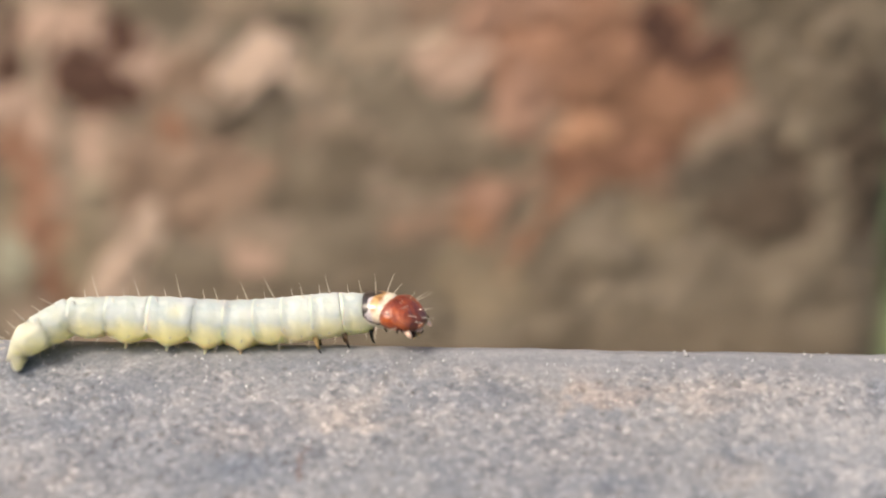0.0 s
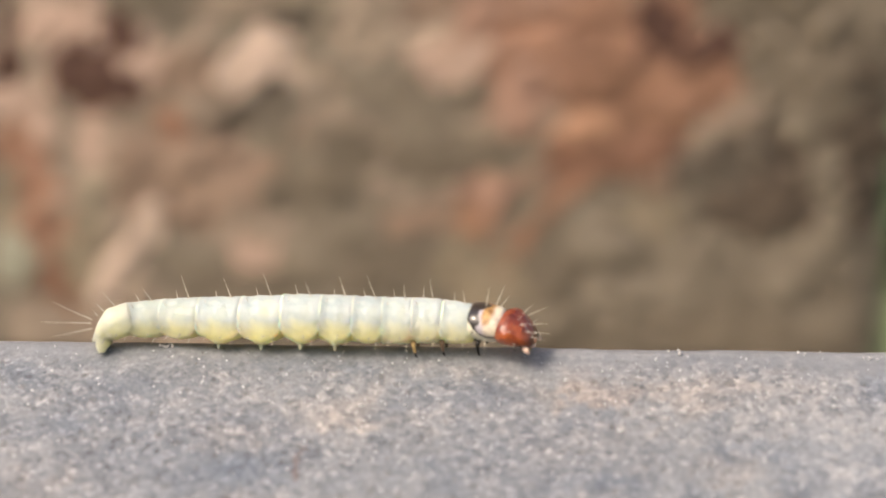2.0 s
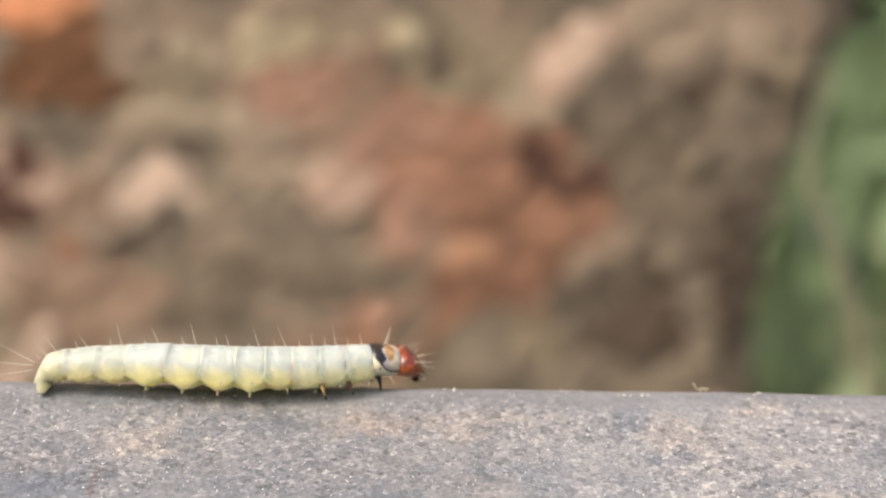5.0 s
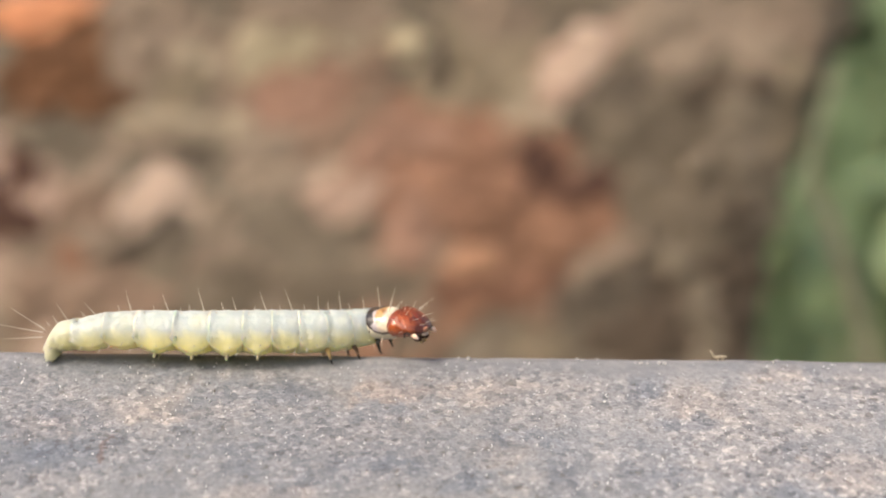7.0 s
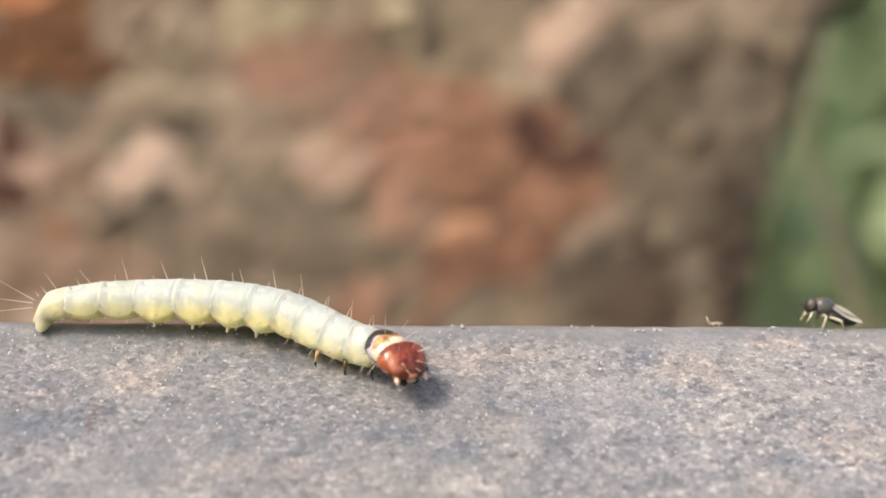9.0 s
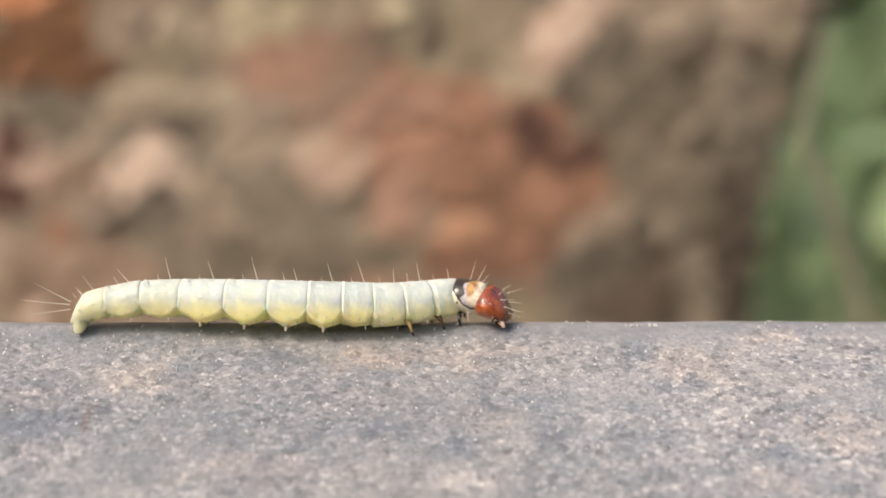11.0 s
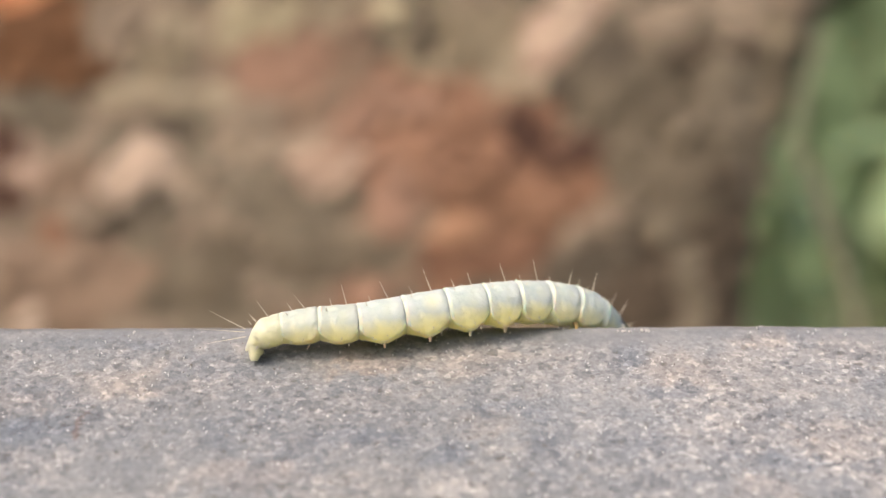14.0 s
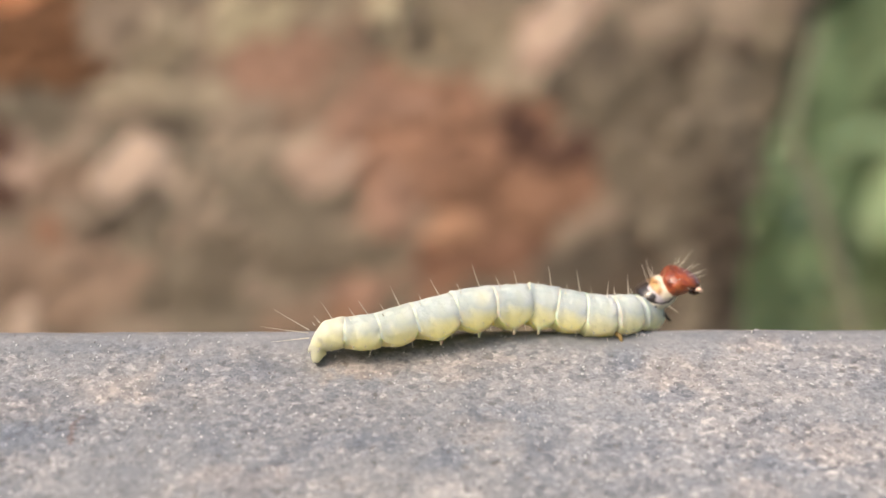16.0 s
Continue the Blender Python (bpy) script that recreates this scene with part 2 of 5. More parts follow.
def collar_skin():
    """The shield behind the head: ragged black rear patch, tan oval, cream front, pearly sides and a black line that falls to the front."""
    m = Nodes("collar_shell", 0.32, Coat_Weight=0.45, Coat_Roughness=0.18)
    x, y, z = m.axes()
    rag = m.math("SUBTRACT", m.noise(2300, 3), 0.5)
    xx = m.math("MULTIPLY", m.math("MULTIPLY_ADD", rag, 0.0004, x), 1000.0)
    zz = m.math("MULTIPLY", m.math("MULTIPLY_ADD", m.math("SUBTRACT", m.noise(1900, 2, 0.5, (1, 1, 1), (3, 1, 2)), 0.5), 0.00026, z), 1000.0)
    u = m.math("MULTIPLY_ADD", xx, 0.5, 0.5)
    # pearly flank into a cream front
    col = m.ramp(u, [(0.14, (0.66, 0.67, 0.62)), (0.30, (0.62, 0.60, 0.64)), (0.46, (0.50, 0.46, 0.50)), (0.56, (0.70, 0.62, 0.50)), (0.74, (0.78, 0.70, 0.54))])
    smoke = m.ramp(m.noise(2600, 3, 0.6, (0.6, 1, 1.6)), [(0.40, (0.62, 0.58, 0.60)), (0.56, (1, 1, 1))])
    col = m.mix(0.8, col, smoke, "MULTIPLY")
    # tan oval on the upper side
    ox = m.math("POWER", m.math("ABSOLUTE", m.math("MULTIPLY_ADD", xx, 3.6, -0.15)), 2.0)
    oz = m.math("POWER", m.math("ABSOLUTE", m.math("MULTIPLY_ADD", zz, 2.6, -1.40)), 2.0)
    oval = m.ramp(m.math("ADD", ox, oz), [(0.35, (1, 1, 1)), (1.0, (0, 0, 0))])
    col = m.mix(oval, col, m.ramp(m.noise(2600, 2), [(0.42, (0.25, 0.12, 0.045)), (0.58, (0.50, 0.30, 0.12))]))
    # black rear patch, reaching forward along the middle of the back
    mid = m.math("MULTIPLY", m.math("SUBTRACT", 0.45, m.math("MULTIPLY", m.math("ABSOLUTE", y), 1000.0)), 0.9)
    mid.node.use_clamp = True
    edge = m.math("SUBTRACT", m.math("MULTIPLY_ADD", zz, 0.28, xx), mid)
    patch = m.math("MULTIPLY", m.ramp(m.math("ADD", edge, 0.5), [(0.36, (1, 1, 1)), (0.42, (0, 0, 0))]), m.ramp(m.math("MULTIPLY_ADD", xx, -0.8, zz), [(0.36, (0, 0, 0)), (0.48, (1, 1, 1))]))
    col = m.mix(patch, col, (0.018, 0.014, 0.015))
    # the line that falls from the patch and runs on to the head
    course = m.ramp(u, [(0.17, (0.70, 0.70, 0.70)), (0.27, (0.58, 0.58, 0.58)), (0.41, (0.43, 0.43, 0.43)), (0.56, (0.38, 0.38, 0.38)), (0.76, (0.40, 0.40, 0.40))])
    off = m.math("SUBTRACT", m.math("MULTIPLY_ADD", zz, 0.5, 0.5), course)
    line = m.ramp(m.math("ADD", off, 0.5), [(0.455, (0, 0, 0)), (0.475, (1, 1, 1)), (0.505, (1, 1, 1)), (0.53, (0, 0, 0))])
    below = m.ramp(m.math("ADD", off, 0.5), [(0.45, (1, 1, 1)), (0.48, (0, 0, 0))])
    col = m.mix(below, col, (0.72, 0.68, 0.54))
    col = m.mix(line, col, (0.016, 0.012, 0.013))
    m.colour(col)
    m.bump(m.noise(2200, 3), 0.00006, 0.7)
    return m.mat


def head_shell():
    """Glossy chestnut shell, darker on the crown, orange on the cheeks, with dark streaks that run to the mouth."""
    m = Nodes("red_brown_shell", 0.34, Coat_Weight=0.55, Coat_Roughness=0.2, Subsurface_Weight=0.2, Subsurface_Scale=0.0005)
    blot = m.noise(2000, 4)
    x, y, z = m.axes()
    col = m.ramp(blot, [(0.30, (0.12, 0.016, 0.006)), (0.5, (0.26, 0.042, 0.012)), (0.70, (0.42, 0.10, 0.026))])
    cheek = m.ramp(m.math("MULTIPLY_ADD", m.noise(1700, 2), 0.6, m.math("MULTIPLY", z, -600.0)), [(0.12, (0, 0, 0)), (0.50, (0.8, 0.8, 0.8))])
    col = m.mix(cheek, col, (0.50, 0.13, 0.028))
    streak = m.ramp(m.noise(3000, 3, 0.65, (0.35, 1.2, 1.2)), [(0.38, (0.34, 0.26, 0.24)), (0.52, (1, 1, 1))])
    col = m.mix(0.5, col, streak, "MULTIPLY")
    face = m.ramp(m.math("MULTIPLY_ADD", m.noise(2200, 2), 0.35, m.math("MULTIPLY", x, 900.0)), [(0.65, (1, 1, 1)), (1.0, (0.36, 0.26, 0.22))])
    m.colour(m.mix(1.0, col, face, "MULTIPLY"))
    m.bump(m.math("ADD", m.noise(3500, 3), m.math("MULTIPLY", m.noise(1500, 3), 2.0)), 0.0001, 0.9)
    return m.mat


def bark(name, tone):
    """Flaking bark of one tone: blotches, weathered streaks and fine grain."""
    m = Nodes(name, 0.85)
    g = m.noise(170, 5, 0.62, (1, 1, 0.7))
    col = m.ramp(g, [(0.32, tuple(c * 0.80 for c in tone)), (0.5, tone), (0.68, tuple(min(0.9, c * 1.18) for c in tone))])
    streak = m.noise(420, 3, 0.6, (0.5, 1, 1.2), (2, 5, 1))
    col = m.mix(0.7, col, m.ramp(streak, [(0.34, (0.80, 0.79, 0.77)), (0.6, (1.06, 1.06, 1.06))]), "MULTIPLY")
    v = m.math("MULTIPLY_ADD", m.random(), 0.2, 0.9)
    n = m.node("ShaderNodeHueSaturation")
    m.link(col, n.inputs["Color"])
    m.link(v, n.inputs["Value"])
    m.colour(n.outputs["Color"])
    m.bump(m.noise(500, 4), 0.0012, 0.8)
    return m.mat


def trunk_bark():
    """The bark under the flakes: olive grey with russet and tan areas."""
    m = Nodes("bark_under", 0.88)
    a = m.ramp(m.noise(55, 5, 0.6, (1, 1, 0.8)), [(0.36, (0.25, 0.19, 0.13)), (0.5, (0.33, 0.26, 0.18)), (0.64, (0.43, 0.345, 0.245))])
    red = m.ramp(m.noise(38, 4, 0.55, (1, 1, 1), (1, 4, 2)), [(0.50, (0, 0, 0)), (0.62, (0.8, 0.8, 0.8))])
    col = m.mix(red, a, (0.30, 0.15, 0.09))
    finest = m.noise(9000, 2, 0.6, (0.8, 1, 1), (4, 2, 6))
    col = m.mix(0.6, col, m.ramp(finest, [(0.34, (0.70, 0.70, 0.71)), (0.5, (1, 1, 1)), (0.66, (1.30, 1.29, 1.28))]), "MULTIPLY")
    pits = m.ramp(m.noise(120, 3, 0.5, (1, 1, 0.8), (7, 1, 3)), [(0.28, (0.55, 0.5, 0.46)), (0.42, (1, 1, 1))])
    m.colour(m.mix(0.9, col, pits, "MULTIPLY"))
    m.bump(m.noise(260, 5), 0.002, 0.8)
    return m.mat


def leaf_green(name, a, b):
    m = Nodes(name, 0.5, Transmission_Weight=0.0)
    m.bsdf.inputs["Subsurface Weight"].default_value = 0.1
    m.bsdf.inputs["Subsurface Scale"].default_value = 0.002
    col = m.mix(m.random(), a, b)
    m.colour(m.mix(0.5, col, m.ramp(m.noise(60, 3), [(0.3, (0.7, 0.75, 0.7)), (0.7, (1.15, 1.1, 1.0))]), "MULTIPLY"))
    return m.mat


def wing_film():
    m = Nodes("wing_film", 0.2, Alpha=0.55)
    vein = m.noise(2500, 2, 0.5, (0.3, 2, 1))
    m.colour(m.ramp(vein, [(0.40, (0.34, 0.33, 0.27)), (0.55, (0.72, 0.71, 0.62))]))
    return m.mat


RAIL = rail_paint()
# lower yellows are lifted, painting in the lobes' glow and bounce off the rail
SKIN = skin("pale_green_skin", (0.42, 0.478, 0.47), (0.88, 0.80, 0.35))
SKIN_SPOT = skin("spotted_green_skin", (0.42, 0.478, 0.47), (0.88, 0.80, 0.35), True)
SKIN_FRONT = skin("cream_green_skin", (0.47, 0.53, 0.505), (0.88, 0.82, 0.44))
SKIN_MID = skin("yellow_green_skin", (0.395, 0.445, 0.415), (0.80, 0.745, 0.37))
SKIN_TAIL = skin("yellowish_skin", (0.44, 0.465, 0.375), (0.72, 0.695, 0.38))
LINE = plain("white_ring_line", (0.55, 0.585, 0.50), 0.5, Subsurface_Weight=0.5, Subsurface_Scale=0.0006)
FOLD = plain("cream_fold_line", (0.82, 0.77, 0.46), 0.5, Subsurface_Weight=0.9, Subsurface_Scale=0.0012)
COLLAR = collar_skin()
SHELL = head_shell()
FOOT = plain("pale_foot_skin", (0.60, 0.55, 0.38), 0.5, Subsurface_Weight=0.25, Subsurface_Scale=0.0002)
HOOK = plain("brown_hooks", (0.22, 0.13, 0.05), 0.4)
LEG_PALE = plain("straw_shell", (0.40, 0.27, 0.11), 0.35)
LEG_BROWN = plain("dark_brown_shell", (0.09, 0.05, 0.025), 0.3)
LEG_DARK = plain("black_shell", (0.014, 0.011, 0.010), 0.25)
BRISTLE = plain("straw_hair", (0.62, 0.57, 0.48), 0.4)
PINK = plain("pinkish_lip", (0.74, 0.52, 0.42), 0.3)
CLYPEUS = plain("reddish_plate", (0.46, 0.19, 0.11), 0.25, Coat_Weight=0.6)
MANDIBLE = plain("dark_jaw", (0.05, 0.015, 0.008), 0.25)
GRAIN_PALE = plain("pale_grain", (0.47, 0.48, 0.50), 0.3)
GRAIN_DARK = plain("dark_grain", (0.10, 0.085, 0.08), 0.6)
STRAW = plain("dry_straw", (0.44, 0.38, 0.28), 0.5)
CRUST = plain("white_crust", (0.50, 0.49, 0.49), 0.7)
FLY_BLACK = plain("black_bristled_body", (0.018, 0.018, 0.020), 0.35)
FLY_GREY = plain("grey_dusted_thorax", (0.085, 0.09, 0.09), 0.28)
FLY_EYE = plain("grey_eye", (0.10, 0.09, 0.08), 0.2)
FLY_LEG = plain("pale_grey_leg", (0.42, 0.40, 0.31), 0.4)
WING = wing_film()
TONES = {
    "orange": bark("bark_orange", (0.659, 0.293, 0.158)),
    "copper": bark("bark_copper", (0.143, 0.064, 0.028)),
    "taupe": bark("bark_taupe", (0.233, 0.177, 0.134)),
    "cream": bark("bark_cream", (0.427, 0.361, 0.252)),
    "pale": bark("bark_pale", (0.572, 0.438, 0.356)),
    "rose": bark("bark_rose", (0.333, 0.197, 0.143)),
    "russet": bark("bark_russet", (0.291, 0.156, 0.103)),
    "sienna": bark("bark_sienna", (0.223, 0.117, 0.074)),
    "deep": bark("bark_deep", (0.075, 0.035, 0.024)),
    "umber": bark("bark_umber", (0.079, 0.057, 0.040)),
    "stone": bark("bark_stone", (0.140, 0.112, 0.082)),
    "grey": bark("bark_grey", (0.187, 0.153, 0.115)),
    "beige": bark("bark_beige", (0.333, 0.272, 0.202)),
    "tan": bark("bark_tan", (0.275, 0.214, 0.165)),
    "fawn": bark("bark_fawn", (0.259, 0.177, 0.129)),
    "salmon": bark("bark_salmon", (0.459, 0.256, 0.178)),
    "olive": bark("bark_olive", (0.230, 0.184, 0.129)),
    "blush": bark("bark_blush", (0.427, 0.301, 0.239)),
    "slate": bark("bark_slate", (0.104, 0.083, 0.063)),
    "lichen": bark("bark_lichen", (0.351, 0.337, 0.264)),
    "ochre": bark("bark_ochre", (0.316, 0.174, 0.110)),
    "rust": bark("bark_rust", (0.171, 0.085, 0.054)),
}
TRUNK = trunk_bark()
LEAF = leaf_green("leaf_green", (0.19, 0.265, 0.135), (0.265, 0.34, 0.19))
LEAF_DARK = leaf_green("leaf_dark_green", (0.07, 0.115, 0.055), (0.125, 0.175, 0.085))
DRY = plain("withered_stalk", (0.17, 0.165, 0.115), 0.7)
STEM = plain("green_stem", (0.10, 0.11, 0.045), 0.6)


def soil():
    m = Nodes("leafy_soil", 0.9)
    m.colour(m.ramp(m.noise(9, 6), [(0.35, (0.05, 0.045, 0.025)), (0.5, (0.07, 0.09, 0.035)), (0.68, (0.13, 0.11, 0.07))]))
    m.bump(m.noise(40, 5), 0.02, 0.6)
    return m.mat


def far_green():
    m = Nodes("far_foliage", 0.9)
    m.colour(m.ramp(m.noise(3.5, 5), [(0.34, (0.05, 0.085, 0.04)), (0.52, (0.11, 0.165, 0.085)), (0.68, (0.19, 0.235, 0.14))]))
    m.bump(m.noise(12, 5), 0.08, 0.7)
    return m.mat


SOIL, FAR = soil(), far_green()


# ---- building ----
def mesh_of(name, bm, material, smooth=True):
    bmesh.ops.recalc_face_normals(bm, faces=bm.faces)
    me = bpy.data.meshes.new(name)
    bm.to_mesh(me)
    bm.free()
    me.materials.append(material)
    for p in me.polygons:
        p.use_smooth = smooth
    return me


def part(name, bm, material, parent=None, label="", m=None, smooth=True):
    ob = new(name, bm if isinstance(bm, bpy.types.Mesh) else mesh_of(name, bm, material, smooth))
    if parent is not None:
        ob.parent = parent
    if m is not None:
        ob.matrix_basis = m
    return tagged(ob, label)


def loft(rings, close=True):
    """A skin over rings of points, each ring with as many points."""
    bm = bmesh.new()
    vs = [[bm.verts.new(p) for p in ring] for ring in rings]
    n = len(rings[0])
    for a, b in zip(vs, vs[1:]):
        for i in range(n):
            bm.faces.new((a[i], a[(i + 1) % n], b[(i + 1) % n], b[i]))
    if close:
        bm.faces.new(vs[0])
        bm.faces.new(vs[-1])
    return bm


def tube(points, radii, sides=8):
    """A round limb along points, in millimetres."""
    rings = []
    pts = [Vector(p) for p in points]
    for i, p in enumerate(pts):
        way = (pts[min(i + 1, len(pts) - 1)] - pts[max(i - 1, 0)]).normalized()
        a = way.orthogonal().normalized()
        b = way.cross(a)
        rings.append([(p + (a * math.cos(2 * math.pi * k / sides) + b * math.sin(2 * math.pi * k / sides)) * radii[i]) * MM for k in range(sides)])
    return loft(rings)


def blob(size, centre=(0, 0, 0), level=2, rough=0.0, seed=0):
    """A lumpy egg, in millimetres."""
    bm = bmesh.new()
    bmesh.ops.create_icosphere(bm, subdivisions=level, radius=1)
    for v in bm.verts:
        k = 1 + rough * noise.noise(v.co * 1.7 + Vector((seed * 3.1, seed, 0)))
        v.co = (Vector(centre) + Vector(v.co[i] * size[i] * k for i in range(3))) * MM
    return bm


# ---- the rail ----
RIDGE, FRONT, BACK = 0.9, radians(35.55), radians(32)


def rail_profile():
    """Cross-section of the rail as (y, z) in millimetres, ridge at 0, 0."""
    pts = []
    for k in range(15):   # rounded ridge from front to back
        a = -FRONT + (FRONT + BACK) * k / 14
        pts.append((RIDGE * math.sin(a), RIDGE * math.cos(a) - RIDGE))
    f0, b0 = pts[0], pts[-1]
    front = [(f0[0] - d * math.cos(FRONT), f0[1] - d * math.sin(FRONT)) for d in np.linspace(0.6, 13, 22)]
    back = [(b0[0] + d * math.cos(BACK), b0[1] - d * math.sin(BACK)) for d in np.linspace(0.8, 13, 10)]
    lower = []
    yf, zf = front[-1]
    for k in range(1, 7):   # shoulder turning down
        a = FRONT + (math.pi / 2 - FRONT) * k / 6
        lower.append((yf - 4 * (math.sin(a) - math.sin(FRONT)), zf - 4 * (math.cos(FRONT) - math.cos(a))))
    yb, zb = back[-1]
    upper = []
    for k in range(1, 7):
        a = BACK + (math.pi / 2 - BACK) * k / 6
        upper.append((yb + 4 * (math.sin(a) - math.sin(BACK)), zb - 4 * (math.cos(BACK) - math.cos(a))))
    floor_z = -40
    return [(lower[-1][0], floor_z)] + lower[::-1] + front[::-1] + pts + back + upper + [(upper[-1][0], floor_z)]


def build_rail():
    prof = rail_profile()
    xs = [-600, -300, -100, -50] + list(np.linspace(-30, 34, 150)) + [50, 100, 300, 600]
    bm = bmesh.new()
    grid = []
    for x in xs:
        row = []
        for y, z in prof:
            d = 0.035 * noise.noise(Vector((x * 0.9, y * 1.1, z * 1.1))) + 0.06 * noise.noise(Vector((x * 0.15, y * 0.2, 7)))
            row.append(bm.verts.new(Vector((x, y, z + d)) * MM))
        grid.append(row)
    for a, b in zip(grid, grid[1:]):
        for i in range(len(prof) - 1):
            bm.faces.new((a[i], a[i + 1], b[i + 1], b[i]))
        bm.faces.new((a[-1], a[0], b[0], b[-1]))
    bm.faces.new(grid[0])
    bm.faces.new(grid[-1])
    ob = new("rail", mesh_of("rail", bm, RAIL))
    return tagged(ob, "weathered grey painted metal rail with mottled tan dust", "rail", kind="structure")


rail = build_rail()


def build_post(x):
    """A plain square post with rounded corners that carries the rail's end."""
    ring = []
    for cx, cy, a0 in ((1, 1, 0), (-1, 1, 90), (-1, -1, 180), (1, -1, 270)):
        for k in range(4):
            a = radians(a0 + k * 30)
            ring.append((x + cx * 9 + 4 * math.cos(a), cy * 9 + 4 * math.sin(a)))
    ob = new("rail_post", mesh_of("rail_post", loft([[Vector((px, py, z)) * MM for px, py in ring] for z in (-1030, -700, -300, -39)]), RAIL))
    tagged(ob, "weathered grey metal post under the rail", "post", "posts of the rail", "structure")


build_post(-560)
build_post(560)


def on_face(x, d):
    """A place on the front face, d millimetres down from the ridge's front; negative d is round the ridge."""
    a = -FRONT
    y0, z0 = RIDGE * math.sin(a), RIDGE * math.cos(a) - RIDGE
    return Vector((x, y0 - d * math.cos(FRONT), z0 - d * math.sin(FRONT)))


def build_grit(name, material, count, seed, small, large, label):
    """Loose grains on the rail's face, one object."""
    rnd = random.Random(seed)
    bm = bmesh.new()
    for _ in range(count):
        p = on_face(rnd.uniform(-26, 30), rnd.uniform(-0.2, 11.5))
        s = rnd.uniform(small, large) * rnd.uniform(0.5, 1)
        m = Matrix.Translation(p * MM) @ Euler((rnd.random() * 6, rnd.random() * 6, rnd.random() * 6)).to_matrix().to_4x4() @ Matrix.Diagonal((s * MM * 1.3, s * MM * rnd.uniform(0.4, 1), s * MM * 0.45, 1))
        bmesh.ops.create_icosphere(bm, subdivisions=1, radius=1, matrix=m)
    ob = new(name, mesh_of(name, bm, material))
    tagged(ob, label, "grit", kind="stuff")


build_grit("pale_grit", GRAIN_PALE, 1300, 3, 0.025, 0.095, "pale mineral grains stuck on the grey rail")
build_grit("dark_grit", GRAIN_DARK, 450, 4, 0.025, 0.07, "dark dust grains stuck on the grey rail")


# ---- trunk and what lies behind ----
TRUNK_Y, TRUNK_X, HALF, BLUNT = 110.3, -62.0, 107.9, 24


def slant(z):
    """How far the trunk leans over at the height z, in millimetres."""
    return -0.6 + 0.18 * max(0, min(18, z + 6)) + 0.40 * max(0, min(80, z - 12))


def trunk_front(x, z):
    """Depth of the trunk's bark at x, in millimetres."""
    k = min(0.995, abs((x - slant(z) - TRUNK_X) / HALF))
    return TRUNK_Y + 60 * (1 - (1 - k ** BLUNT) ** (1 / BLUNT))


def build_trunk():
    thing = new("tree_trunk")
    thing.location = (TRUNK_X * MM, (TRUNK_Y + 60) * MM, -1.0)
    tagged(thing, "old tree trunk with flaking russet and grey bark", "tree trunk")
    rings = []
    zs = [-1000, -600, -300, -150] + list(np.linspace(-90, 110, 60)) + [150, 300, 700, 1500]
    for z in zs:
        ring = []
        for k in range(160):
            a = 2 * math.pi * k / 160
            c, s = math.cos(a), math.sin(a)
            power, deep = (BLUNT, 60) if s < 0 else (2.3, 120)   # flat face, rounded back
            r = (abs(c / HALF) ** power + abs(s / deep) ** power) ** (-1 / power)
            flare = 1 + 0.0002 * max(0, -z)
            x, y = r * c * flare, r * s * flare
            d = 0.9 * noise.noise(Vector((x * 0.05, y * 0.05, z * 0.03))) + 0.6 * noise.noise(Vector((x * 0.2, y * 0.2, z * 0.12)))
            lean = slant(z)
            ring.append(Vector((x + d * c + lean, y + d * s, z)) * MM + Vector((0, 0, 1.0)))
        rings.append(ring)
    part("trunk", loft(rings), TRUNK, thing)
    return thing


trunk = build_trunk()
plate_rnd = random.Random(11)
CHIPS = collections.defaultdict(lambda: ([], []))
PATCHES = []


def flake_rings(w, h, lift, n, jag):
    """Rings of a bark flake: jagged outline, chipped rim, slightly domed, in millimetres."""
    seed = plate_rnd.random() * 50
    rings = []
    for s, up in ((1.0, -1.0), (0.97, 0.05), (0.80, 0.26), (0.3, 0.4)):
        ring = []
        for k in range(n):
            a = 2 * math.pi * k / n
            e = 1 + 0.45 * noise.noise(Vector((math.cos(a) * 1.3 + seed, math.sin(a) * 1.3, seed))) + jag * noise.noise(Vector((math.cos(a) * 4 + seed, math.sin(a) * 4, seed)))
            px, pz = 0.55 * w * s * e * math.cos(a), 0.55 * h * s * e * math.sin(a)
            bulge = 0.3 * noise.noise(Vector((px * 0.35 + seed, pz * 0.35, 0)))
            ring.append(Vector((px, -up * lift - bulge * (s < 0.99), pz)) * MM)
        rings.append(ring)
    return rings


def set_on_trunk(x, z, turn, proud=0.0, tilt=0.0):
    y = trunk_front(x, z) - plate_rnd.uniform(0.45, 0.95) - proud
    lean = pose(0, 0, 0, plate_rnd.uniform(-tilt, tilt), turn, plate_rnd.uniform(-tilt, tilt))
    return pose(-trunk.location.x, -trunk.location.y, -trunk.location.z) @ pose(x * MM, y * MM, z * MM) @ lean


def add_chips(tone, rings, m):
    """Adds a flake to the joined bark of its tone."""
    verts, faces = CHIPS[tone]
    first, n = len(verts), len(rings[0])
    for ring in rings:
        verts.extend(m @ p for p in ring)
    for r in range(len(rings) - 1):
        faces.extend((first + r * n + q, first + r * n + (q + 1) % n, first + r * n + n + (q + 1) % n, first + r * n + n + q) for q in range(n))
    faces.append(tuple(first + (len(rings) - 1) * n + q for q in range(n)))


def bark_patch(x, z, w, h, turn, tone):
    """An area of the trunk that wears bark of one tone; a later one lies over the earlier."""
    PATCHES.append((x, z, w / 2, h / 2, math.cos(radians(turn)), math.sin(radians(turn)), turn, tone))


